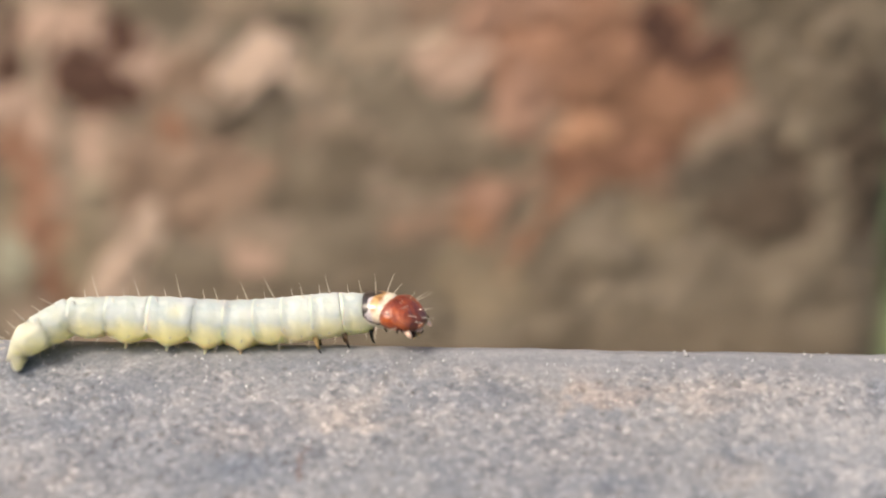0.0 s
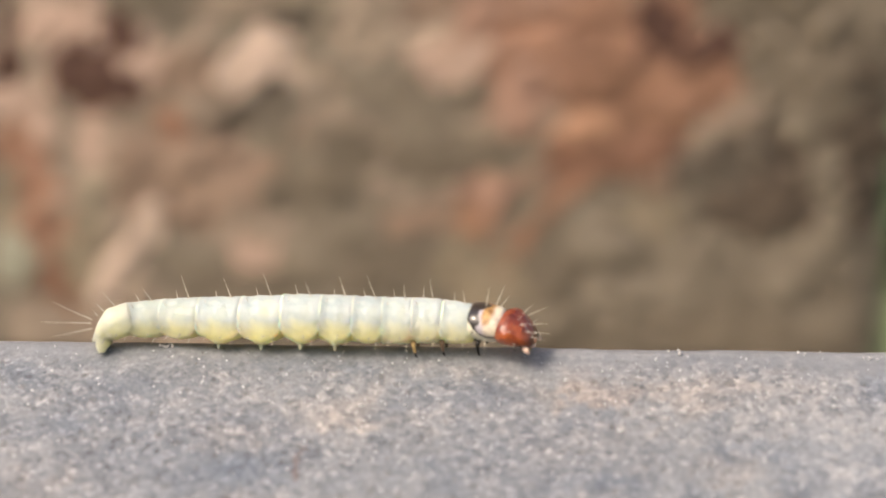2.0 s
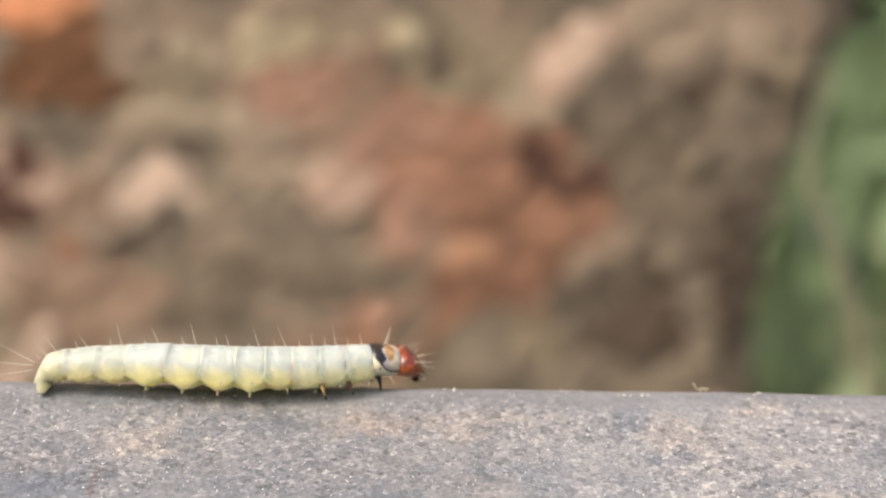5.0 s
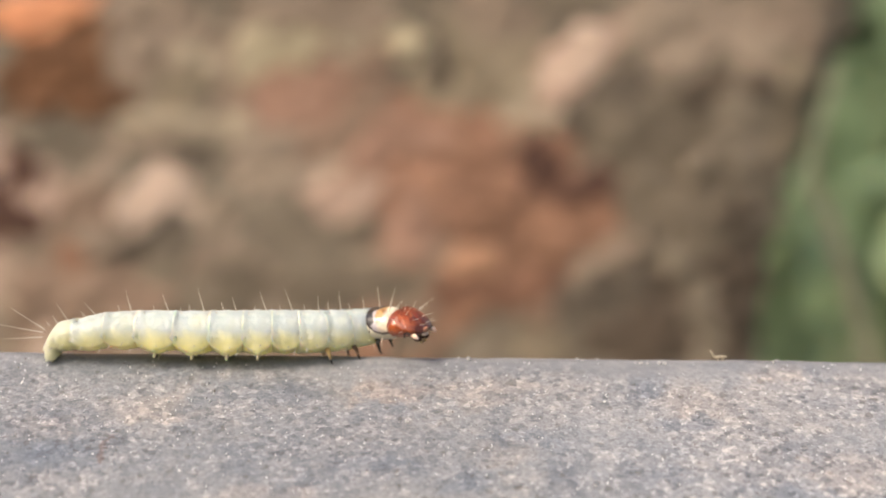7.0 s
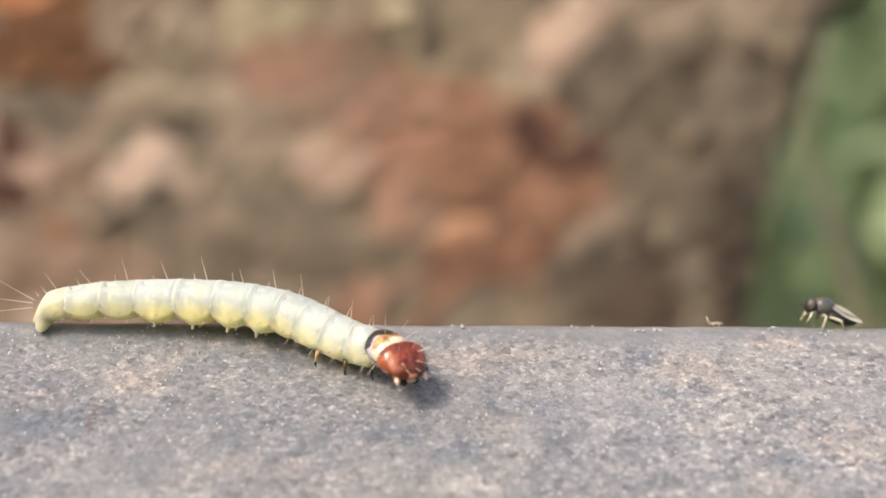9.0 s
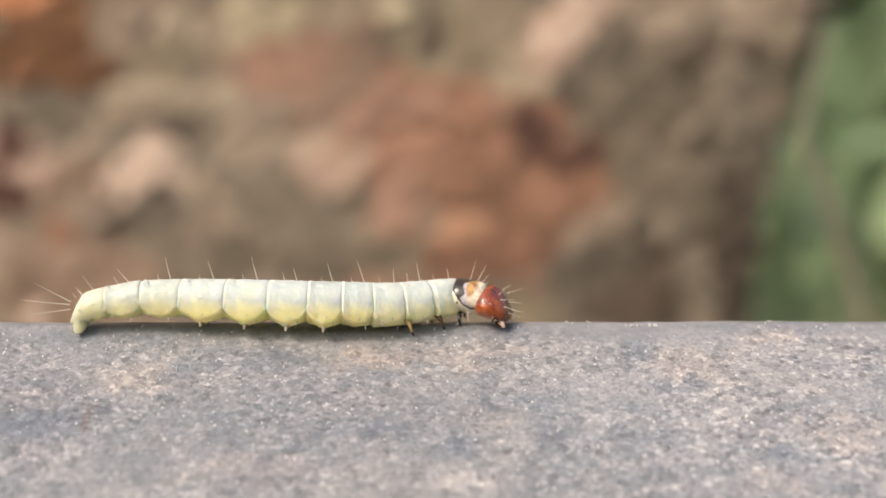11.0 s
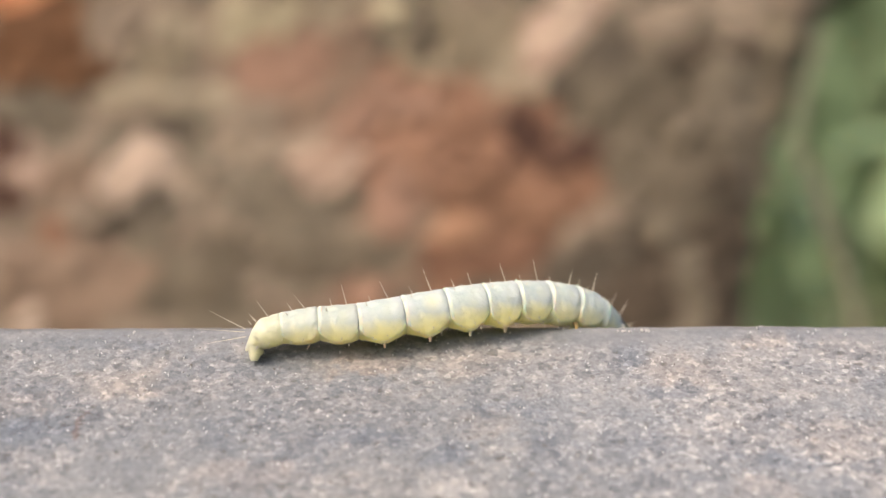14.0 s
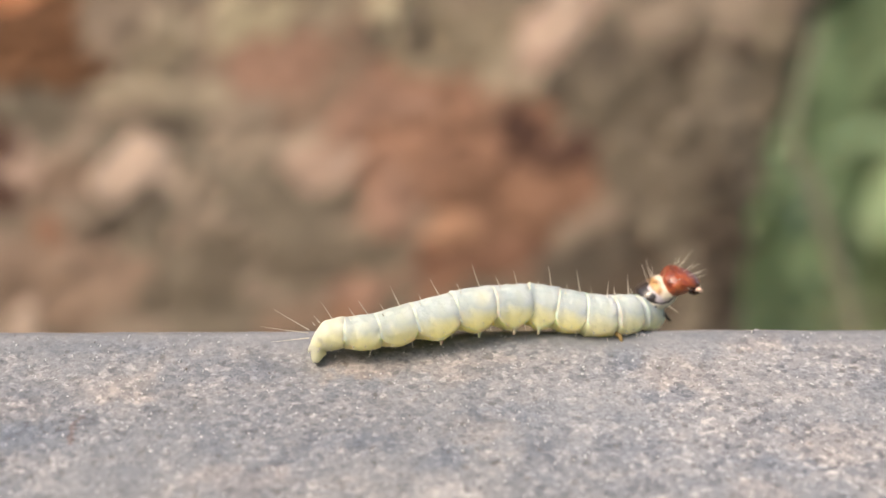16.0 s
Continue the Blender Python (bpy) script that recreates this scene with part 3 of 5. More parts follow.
def patch_at(x, z):
    """The uppermost patch at a place on the trunk, with a frayed border, and its rank."""
    wx = 1.5 * noise.noise(Vector((x * 0.35, z * 0.35, 3))) + 0.8 * noise.noise(Vector((x, z, 9)))
    wz = 1.5 * noise.noise(Vector((x * 0.35, z * 0.35, 17))) + 0.8 * noise.noise(Vector((x, z, 23)))
    for rank in range(len(PATCHES) - 1, -1, -1):
        px, pz, w, h, c, d, turn, tone = PATCHES[rank]
        fray = min(1.0, max(0.55, min(w, h) / 5))
        dx, dz = x + wx * fray - px, z + wz * fray - pz
        u, v = dx * c - dz * d, dx * d + dz * c
        if (u / w) ** 2 + (v / h) ** 2 < 1:
            return rank, tone
    return 0, "grey"


def cover_trunk():
    """Small overlapping chips over the whole face, and on each patch a few larger flakes that hang loose."""
    z = -26.0
    while z < 38:
        x = -66.0
        while x < 58:
            px, pz = x + plate_rnd.uniform(-0.7, 0.7), z + plate_rnd.uniform(-0.6, 0.6)
            x += 1.45
            if px > TRUNK_X + slant(pz) + HALF * 0.99:
                continue
            rank, tone = patch_at(px, pz)
            size = plate_rnd.uniform(1.7, 3.0)
            lift = 0.12 * (rank % 4) + 0.4 * noise.noise(Vector((px * 0.2, pz * 0.2, 31)))
            m = set_on_trunk(px, pz, -32 + plate_rnd.uniform(-35, 35), lift, 9)
            add_chips(tone, flake_rings(size * 1.5, size * 0.95, plate_rnd.uniform(0.9, 1.8), 8, 0.2), m)
        z += 1.25
    for rank, (px, pz, w, h, c, d, turn, tone) in enumerate(PATCHES):
        for _ in range(2):
            u, v = plate_rnd.uniform(-0.5, 0.5) * w, plate_rnd.uniform(-0.5, 0.5) * h
            fx, fz = px + u * c + v * d, pz - u * d + v * c
            if patch_at(fx, fz)[0] != rank or fx > TRUNK_X + slant(fz) + HALF * 0.97:
                continue
            size = plate_rnd.uniform(0.6, 0.95)
            rings = flake_rings(min(9, w * size), min(7, h * size), plate_rnd.uniform(0.8, 1.4), 14, 0.25)
            part("bark_flake", loft(rings), TONES[tone], trunk, m=set_on_trunk(fx, fz, turn + plate_rnd.uniform(-20, 20), 0.5, 6))


bark_patch(-30.2, 22.8, 29.0, 16.6, -10, "taupe")
bark_patch(-11.8, 20.1, 20.7, 13.8, -20, "fawn")
bark_patch(33.7, 20.2, 29.0, 20.7, -15, "stone")
bark_patch(-13.2, 1.6, 31.8, 18.0, 0, "grey")
bark_patch(-42.1, 1.6, 20.7, 13.8, 0, "taupe")
bark_patch(-40.8, -6.7, 22.8, 11.8, 0, "fawn")
bark_patch(-25.0, -3.3, 11.1, 8.3, 0, "grey")
bark_patch(33.8, 1.6, 23.5, 20.7, 0, "stone")
bark_patch(7.4, 11.9, 29.0, 22.8, 0, "russet")
bark_patch(1.9, -0.5, 13.8, 12.4, 0, "fawn")
bark_patch(8.8, 25.0, 13.8, 13.8, 0, "olive")
bark_patch(44.1, 22.3, 11.1, 23.5, 0, "grey")
bark_patch(30.4, -5.4, 18.0, 13.8, 0, "grey")
bark_patch(-57.1, 7.6, 17.4, 20.1, 0, "tan")
bark_patch(-53.5, -7.8, 17.4, 21.4, 0, "tan")
bark_patch(-37.8, -5.6, 22.1, 12.7, 0, "fawn")
bark_patch(-39.3, -15.9, 20.1, 7.4, 0, "grey")
bark_patch(-20.8, -12.2, 20.1, 13.4, 0, "grey")
bark_patch(-5.2, -18.1, 17.4, 11.4, 0, "olive")
bark_patch(15.1, -15.7, 21.4, 15.4, 0, "grey")
bark_patch(31.0, -10.1, 18.7, 28.1, 0, "grey")
bark_patch(-14.0, -21.8, 40.2, 10.0, 0, "grey")
bark_patch(-48.5, -23.7, 26.8, 10.0, 0, "tan")
bark_patch(20.2, -26.8, 46.9, 10.7, 0, "stone")
bark_patch(-39.6, -31.4, 60.2, 9.4, 0, "grey")
bark_patch(34.8, 30.9, 19.4, 8.3, -5, "tan")
bark_patch(46.7, 28.3, 8.3, 15.2, 0, "taupe")
bark_patch(-11.0, 31.6, 20.7, 4.8, 0, "taupe")
bark_patch(11.2, 32.0, 11.8, 6.2, 0, "taupe")
bark_patch(-32.3, 31.3, 13.8, 5.5, 0, "taupe")
bark_patch(-44.7, 31.1, 13.8, 4.8, -8, "orange")
bark_patch(-41.1, 23.4, 16.6, 13.1, 0, "copper")
bark_patch(-45.5, 28.7, 9.0, 1.8, -6, "orange")
bark_patch(-32.3, 25.5, 9.0, 7.6, -20, "taupe")
bark_patch(-25.8, 26.3, 4.8, 4.8, 0, "beige")
bark_patch(-26.8, 22.1, 7.6, 4.1, -20, "olive")
bark_patch(-29.9, 18.7, 13.1, 4.4, -12, "beige")
bark_patch(-21.1, 17.7, 9.0, 4.1, -20, "beige")
bark_patch(-15.2, 26.4, 11.8, 4.6, -28, "cream")
bark_patch(-17.9, 27.9, 5.5, 4.1, 0, "cream")
bark_patch(-0.1, 27.8, 7.6, 4.6, 0, "cream")
bark_patch(-6.0, 27.5, 5.5, 4.1, 0, "beige")
bark_patch(3.9, 25.6, 3.0, 8.3, 8, "slate")
bark_patch(-7.7, 24.8, 11.8, 2.8, -15, "fawn")
bark_patch(-13.2, 21.1, 14.5, 8.3, -20, "rose")
bark_patch(-8.0, 22.9, 6.2, 3.5, 0, "rose")
bark_patch(20.2, 25.3, 17.3, 5.5, -45, "blush")
bark_patch(21.6, 26.7, 9.7, 3.9, -45, "pale")
bark_patch(13.6, 21.0, 8.3, 4.1, -40, "beige")
bark_patch(16.1, 18.3, 6.2, 3.0, -30, "beige")
bark_patch(33.6, 26.8, 10.4, 5.8, -10, "tan")
bark_patch(40.3, 23.6, 14.5, 4.4, -22, "umber")
bark_patch(21.9, 18.8, 5.5, 7.6, 20, "slate")
bark_patch(31.6, 16.1, 11.8, 7.6, 0, "stone")
bark_patch(26.8, 23.0, 6.2, 6.2, 0, "slate")
bark_patch(44.7, 27.1, 8.3, 6.2, 0, "tan")
bark_patch(47.9, 21.0, 6.2, 15.2, 0, "olive")
bark_patch(-43.3, 16.3, 10.4, 5.5, 0, "grey")
bark_patch(-46.2, 10.5, 5.5, 9.0, 0, "deep")
bark_patch(-42.3, 9.2, 5.3, 5.1, 0, "blush")
bark_patch(-37.9, 10.8, 6.2, 3.9, -20, "tan")
bark_patch(-26.9, 14.3, 8.3, 2.4, -14, "slate")
bark_patch(-30.7, 9.1, 9.0, 5.1, -28, "pale")
bark_patch(-17.3, 12.6, 9.0, 8.3, 0, "tan")
bark_patch(-9.1, 11.6, 9.0, 4.8, -10, "tan")
bark_patch(-7.7, 8.1, 9.0, 5.5, -10, "blush")
bark_patch(-2.9, 16.0, 10.4, 5.3, -50, "rose")
bark_patch(-30.7, 4.0, 12.4, 3.0, -42, "slate")
bark_patch(-34.5, 0.5, 6.2, 2.8, -35, "slate")
bark_patch(-23.2, 5.0, 7.6, 7.6, 0, "tan")
bark_patch(-42.4, 5.0, 7.6, 5.5, 0, "taupe")
bark_patch(7.4, 13.0, 15.9, 13.1, -10, "russet")
bark_patch(0.5, 5.4, 7.6, 10.4, 15, "rose")
bark_patch(3.3, 16.0, 8.3, 4.1, -20, "rose")
bark_patch(16.4, 13.2, 6.2, 6.6, 30, "deep")
bark_patch(22.0, 10.2, 9.0, 3.6, -8, "deep")
bark_patch(18.5, 10.9, 5.5, 4.1, 0, "deep")
bark_patch(19.2, 4.3, 15.9, 7.6, -18, "sienna")
bark_patch(23.4, 6.1, 6.2, 3.5, -25, "russet")
bark_patch(9.9, 6.8, 7.6, 3.6, -15, "sienna")
bark_patch(10.2, 1.2, 4.6, 6.6, 10, "ochre")
bark_patch(39.6, -1.9, 7.2, 21.4, 4, "umber")
bark_patch(38.0, 5.8, 5.5, 4.8, 0, "slate")
bark_patch(29.6, 12.0, 8.3, 7.6, 0, "stone")
bark_patch(35.8, 12.0, 10.4, 8.3, -20, "stone")
bark_patch(44.2, 10.6, 4.8, 13.1, 0, "grey")
bark_patch(-11.9, 3.6, 9.0, 6.2, 0, "grey")
bark_patch(-5.7, 4.7, 6.2, 5.5, 0, "stone")
bark_patch(-60.3, 11.6, 3.3, 10.7, 0, "deep")
bark_patch(-53.5, 12.6, 11.4, 5.8, -10, "blush")
bark_patch(-50.3, 6.9, 12.0, 7.0, 8, "deep")
bark_patch(-59.0, 2.3, 10.0, 6.7, 0, "blush")
bark_patch(-53.9, 2.7, 5.4, 4.0, 0, "tan")
bark_patch(-42.9, 8.8, 5.4, 4.7, 0, "blush")
bark_patch(-38.9, 6.8, 8.0, 6.0, -20, "fawn")
bark_patch(-30.2, 8.2, 8.7, 4.7, -22, "pale")
bark_patch(-50.8, -2.0, 5.1, 9.4, 0, "blush")
bark_patch(-50.8, -7.5, 4.7, 7.4, 0, "beige")
bark_patch(-58.5, -3.8, 11.4, 5.6, 68, "russet")
bark_patch(-56.1, -12.7, 15.4, 5.6, 72, "russet")
bark_patch(-54.3, -19.6, 8.7, 4.4, 80, "sienna")
bark_patch(-60.7, -7.9, 4.0, 8.7, 0, "olive")
bark_patch(-60.3, -14.8, 5.4, 7.4, 0, "lichen")
bark_patch(-51.7, -14.0, 4.7, 8.7, 0, "olive")
bark_patch(-45.8, -12.9, 11.4, 3.7, -55, "blush")
bark_patch(-39.2, -8.3, 11.4, 6.7, -10, "fawn")
bark_patch(-30.7, -11.6, 10.0, 6.0, 0, "tan")
bark_patch(-41.0, 2.1, 6.0, 4.0, -30, "sienna")
bark_patch(-32.9, 2.9, 10.0, 2.9, -42, "slate")
bark_patch(-23.5, 0.0, 6.0, 6.7, 0, "taupe")
bark_patch(-14.8, -3.9, 6.7, 7.4, 0, "tan")
bark_patch(-18.1, 0.1, 5.4, 5.4, 0, "tan")
bark_patch(-8.0, -6.2, 6.0, 4.7, 0, "tan")
bark_patch(-11.3, -10.3, 10.0, 4.1, -10, "fawn")
bark_patch(-15.4, -16.2, 10.7, 6.0, 0, "stone")
bark_patch(-7.8, 8.8, 8.7, 4.7, -8, "blush")
bark_patch(-9.5, 4.2, 8.0, 4.7, 0, "grey")
bark_patch(-5.4, 0.6, 5.4, 6.0, 0, "tan")
bark_patch(0.2, 3.0, 6.0, 6.0, 0, "rose")
bark_patch(-3.2, -6.8, 10.0, 5.1, -70, "rose")
bark_patch(-4.2, -10.9, 6.0, 4.7, -30, "ochre")
bark_patch(1.9, -12.2, 8.7, 4.0, -62, "sienna")
bark_patch(6.8, -5.7, 10.0, 3.3, -48, "sienna")
bark_patch(8.6, 1.6, 4.4, 6.0, 0, "ochre")
bark_patch(4.7, 12.2, 10.7, 7.4, 0, "russet")
bark_patch(18.4, 3.8, 14.7, 8.7, -18, "sienna")
bark_patch(17.1, -4.2, 4.7, 5.4, -20, "fawn")
bark_patch(25.1, 1.8, 9.4, 3.6, -32, "taupe")
bark_patch(16.3, -10.3, 8.0, 6.0, 0, "olive")
bark_patch(5.3, -15.9, 9.4, 9.4, 0, "stone")
bark_patch(13.2, -19.2, 10.0, 6.0, 0, "grey")
bark_patch(19.8, -15.7, 8.0, 7.4, 0, "grey")
bark_patch(28.8, -5.4, 9.4, 7.4, 0, "stone")
bark_patch(29.9, -16.2, 10.0, 8.0, 0, "grey")
bark_patch(37.5, 4.7, 5.4, 6.7, 0, "stone")
bark_patch(36.2, -8.6, 4.0, 14.7, 0, "grey")
bark_patch(32.4, 0.7, 6.0, 7.4, 0, "grey")
bark_patch(-3.1, -18.8, 10.0, 6.0, 0, "olive")
bark_patch(-33.2, -21.4, 13.4, 6.0, 0, "stone")
bark_patch(-46.8, -14.5, 12.7, 4.0, -55, "pale")
bark_patch(-31.4, -17.9, 16.1, 3.7, 0, "stone")
bark_patch(-31.4, -14.4, 7.4, 4.0, 0, "blush")
bark_patch(29.0, -3.3, 9.0, 7.6, 0, "slate")
bark_patch(30.4, -8.5, 13.8, 5.5, 0, "umber")
bark_patch(31.8, -4.7, 6.9, 10.4, 0, "umber")
bark_patch(22.4, -2.9, 10.4, 4.8, -30, "slate")
bark_patch(14.7, -1.9, 10.4, 4.8, -10, "rust")
bark_patch(-10.5, -2.9, 11.8, 5.5, 0, "stone")
bark_patch(6.8, -2.6, 8.3, 5.5, -10, "rust")
bark_patch(-2.2, -1.9, 11.1, 5.5, 0, "stone")
bark_patch(-19.5, -2.2, 10.4, 6.2, 0, "stone")
bark_patch(-25.0, -6.0, 11.8, 5.5, 0, "stone")


cover_trunk()
for tone, (verts, faces) in CHIPS.items():
    me = bpy.data.meshes.new("rough_bark")
    me.from_pydata([tuple(v) for v in verts], [], faces)
    me.materials.append(TONES[tone])
    part("rough_bark", me, None, trunk)["kind"] = "stuff"


def leaf_mesh(length, width, bend):
    """A leaf blade with a folded midrib and a drooping tip, in metres, from its stalk along x."""
    bm = bmesh.new()
    rows = []
    for i in range(8):
        u = i / 7
        half = width * 0.5 * math.sin(math.pi * min(1, u * 0.96 + 0.02)) ** 0.8
        z = -bend * u * u * length
        rows.append([bm.verts.new((u * length, s * half, z + abs(s) * half * 0.25)) for s in (-1, -0.5, 0, 0.5, 1)])
    for a, b in zip(rows, rows[1:]):
        for i in range(4):
            bm.faces.new((a[i], a[i + 1], b[i + 1], b[i]))
    return bm


def build_shrub(x, y, z, tall, count, seed, material, label, low=-9, high=9):
    """A shrub: stems from the ground and many leaves, those between the heights low and high."""
    rnd = random.Random(seed)
    thing = new("shrub")
    thing.location = (x, y, -1.0)
    tagged(thing, label, "shrub", "shrubs behind the trunk")
    blades = [mesh_of("leaf", leaf_mesh(l, w, b), material) for l, w, b in ((0.075, 0.03, 0.3), (0.055, 0.026, 0.5), (0.09, 0.028, 0.7))]
    for k in range(5):
        sx, sy = rnd.uniform(-0.12, 0.12), rnd.uniform(-0.1, 0.1)
        top = Vector((sx * 1.8, sy * 1.8, 1.0 + z + tall))
        part("stem", tube([(0, 0, 0), (sx * 500, sy * 500, 600), tuple(top * 1000)], [6, 4, 2], 6), STEM, thing)
    for k in range(count):
        p = (rnd.uniform(-0.22, 0.22), rnd.uniform(-0.16, 0.16), 1.0 + z + rnd.uniform(-0.25, tall))
        turn = (rnd.uniform(-30, 30), rnd.uniform(-20, 60), rnd.uniform(0, 360))
        if not low < p[2] - 1.0 < high:
            continue
        part("leaf", blades[k % 3], None, thing, m=pose(*p, *turn))


build_shrub(0.28, 0.70, 0.0, 0.20, 400, 5, LEAF, "green leafy shrub behind the tree trunk", -0.065, 0.045)
build_shrub(0.44, 1.05, 0.05, 0.45, 260, 6, LEAF_DARK, "dark green leafy shrub in the distance")


def build_stalk():
    """A withered stalk that arches beside the trunk."""
    thing = new("dry_stalk")
    thing.location = (0.06, 0.105, -1.0)
    tagged(thing, "withered pale brown stalk arching beside the tree trunk", "plant stalk")
    part("stem", tube([(14, 4, 0), (12, 2, 600), (-1.9, 0, 985.1), (-4.1, 0, 993.3), (-8.4, 0, 1007.0), (-10.9, 0, 1011.1), (-9.9, 0, 1018.5), (-7.6, 0, 1025.9)], [2.6, 1.8, 1.0, 0.9, 0.9, 0.8, 0.5, 0.3], 10), DRY, thing)


build_stalk()


def closed_ground(rings):
    bm = loft(rings[1:], False)
    middle = bm.verts.new((0, 0, -1.0))
    bm.verts.ensure_lookup_table()
    for k in range(48):
        bm.faces.new((middle, bm.verts[k], bm.verts[(k + 1) % 48]))
    return bm


def build_ground():
    bm = bmesh.new()
    rings = []
    for r in (0.0, 0.5, 1, 2, 4, 8, 20, 60, 200, 900):
        rings.append([Vector((r * math.cos(a), r * math.sin(a), -1.0 + 0.03 * noise.noise(Vector((r * math.cos(a), r * math.sin(a), 0))))) for a in np.linspace(0, 2 * math.pi, 48, endpoint=False)])
    ob = new("ground", mesh_of("ground", closed_ground(rings), SOIL))
    tagged(ob, "dark soil with low green growth", "ground", kind="structure")


def build_backdrop():
    """A far ring of woods round the place."""
    rings = []
    for z, r in ((-1.2, 14), (1.0, 13.6), (2.6, 14), (4.2, 15.5)):
        rings.append([Vector((r * math.cos(a) * (1 + 0.05 * math.sin(9 * a)), r * math.sin(a) * (1 + 0.05 * math.cos(7 * a)), z + (0.7 * noise.noise(Vector((4 * math.cos(a), 4 * math.sin(a), 0))) if z > 3 else 0))) for a in np.linspace(0, 2 * math.pi, 96, endpoint=False)])
    ob = new("backdrop", mesh_of("backdrop", loft(rings, False), FAR))
    tagged(ob, "far green woods", "backdrop", kind="structure")


build_ground()
build_backdrop()


# ---- the caterpillar ----
# name, length, rear radius, front radius in millimetres, from the tail to the neck
SEGMENTS = [
    ("tail_segment", 1.44, 0.58, 0.76), ("rear_segment", 1.40, 0.74, 0.85),
    ("body_segment", 1.50, 0.84, 0.92), ("proleg_segment", 1.76, 0.92, 0.97), ("proleg_segment", 1.66, 0.97, 1.0),
    ("proleg_segment", 1.52, 1.0, 1.01), ("proleg_segment", 1.30, 1.01, 1.01), ("body_segment", 1.20, 1.01, 1.0),
    ("body_segment", 1.20, 1.0, 0.97), ("thorax_segment", 1.08, 0.97, 0.93), ("thorax_segment", 1.14, 0.92, 0.84),
]
TOTAL = sum(s[1] for s in SEGMENTS)


STATIONS = (-1.42, -1.30, -1.18, -1.08, -1.0, -0.92, -0.84, -0.72, -0.56, -0.38, -0.2, 0.0, 0.2, 0.38, 0.56, 0.72, 0.82, 0.89, 0.94, 1.0, 1.06, 1.12, 1.24, 1.42)


def segment_mesh(length, r0, r1, seed, material, tail=False, footed=False, recess=0.33):
    """One soft body ring, its axis along x: swollen middle, pale lip at its rear, scalloped side folds and fine wrinkles."""
    rings = []
    n = 72
    for u in STATIONS:
        r = r0 + (r1 - r0) * min(1, max(0, (u + 1) / 2))
        if u < -1:
            k = 0.986 - 0.32 * ((-u - 1) / 0.42) ** 1.5
        elif u <= 1.07:
            k = 1 - (0.014 * (-u) ** 4 if u < 0 else 0.012 * u ** 4)
        else:
            k = 0.985 - 0.36 * ((u - 1.06) / 0.36) ** 1.1
        if tail and u < 0:
            k *= max(0.14, 1 - 0.86 * (-u / 1.42) ** 1.7)
        k += 0.012 * math.cos(u * 7.0 + 0.5) * (abs(u) < 0.8)
        if tail and u > 0.4:
            k *= 1 - 0.05 * (u - 0.4)
        if -1.05 < u < -0.8 and not tail:   # each ring starts with a raised lip
            k += 0.032 * math.exp(-((u + 1) / 0.11) ** 2)
        mid = max(0, math.cos(u * math.pi / 2)) if abs(u) < 1 else 0
        fold = fold_line(u, seed)
        ring = []
        for j in range(n):
            a = 2 * math.pi * j / n
            c, s = math.cos(a), math.sin(a)
            e = math.asin(max(-1, min(1, s)))
            swell = 0.0
            if s < 0.2:
                swell = (0.025 + 0.03 * mid) * math.exp(-((e - fold) / 0.17) ** 2)
                if e < fold:
                    swell -= (recess * (1 - mid) + 0.04 * mid) * (1 - math.exp(-((e - fold) / 0.24) ** 2))
                elif e < fold + 0.5:
                    swell -= 0.03 * math.sin((e - fold) / 0.5 * math.pi)
                # the side fold hangs down in a lobe
                swell += 0.05 * math.exp(-((e + 0.50) / 0.32) ** 2) + (0.20 * math.exp(-(u / 0.58) ** 2) if footed else 0.03 * mid) * math.exp(-((e + 1.0) / 0.40) ** 2)
            if tail:
                swell *= min(1, max(0, u + 0.3))
            rr = r * (k + swell + 0.018 * noise.noise(Vector((u * 2.5 + seed, c * 3, s * 3))) + (0.035 if e < 0.1 else 0.012) * noise.noise(Vector((u * 5.5, c * 7 + seed, s * 7))))
            drop = 0.44 * (max(0, -u) / 1.42) ** 1.6 if tail else 0.0   # the anal shield points back and down
            ring.append(Vector((u * length / 2 * (0.88 if tail and u < 0 else 1), c * rr * 0.97, s * rr * (0.90 if s < 0 else 1) - drop)) * MM)
        rings.append(ring)
    me = mesh_of("body_ring", loft(rings), material)
    me.materials.append(LINE)
    me.materials.append(FOLD)
    half = length / 2 * MM
    for p in me.polygons:
        u = p.center.x / half
        e = math.atan2(p.center.z, abs(p.center.y))
        fold = fold_line(u, seed)
        if -1.10 < u < -0.93 and e > fold and not tail:
            p.material_index = 1
        elif abs(e - fold + 0.01) < 0.04 and abs(u) < 1.05 and not tail:
            p.material_index = 2
    return me


def fold_line(u, seed=0.0):
    """Where the side fold runs at u, in radians below the middle of the side: a scallop in each segment."""
    mid = max(0, math.cos(u * math.pi / 2)) if abs(u) < 1 else 0
    return -0.22 - 0.56 * mid ** 0.6 + 0.05 * noise.noise(Vector((u * 2.2, seed, 0)))


def bristle_mesh():
    bm = bmesh.new()
    rows = []
    for i in range(5):
        u = i / 4
        rows.append([bm.verts.new(((0.05 * u * u + 0.030 * (1 - 0.85 * u) * math.cos(a)) * MM, 0.030 * (1 - 0.85 * u) * math.sin(a) * MM, u * MM)) for a in (0, 1.26, 2.51, 3.77, 5.03)])
    for a, b in zip(rows, rows[1:]):
        for i in range(5):
            bm.faces.new((a[i], a[(i + 1) % 5], b[(i + 1) % 5], b[i]))
    bm.faces.new(rows[-1])
    return mesh_of("bristle", bm, BRISTLE)


HAIR = bristle_mesh()


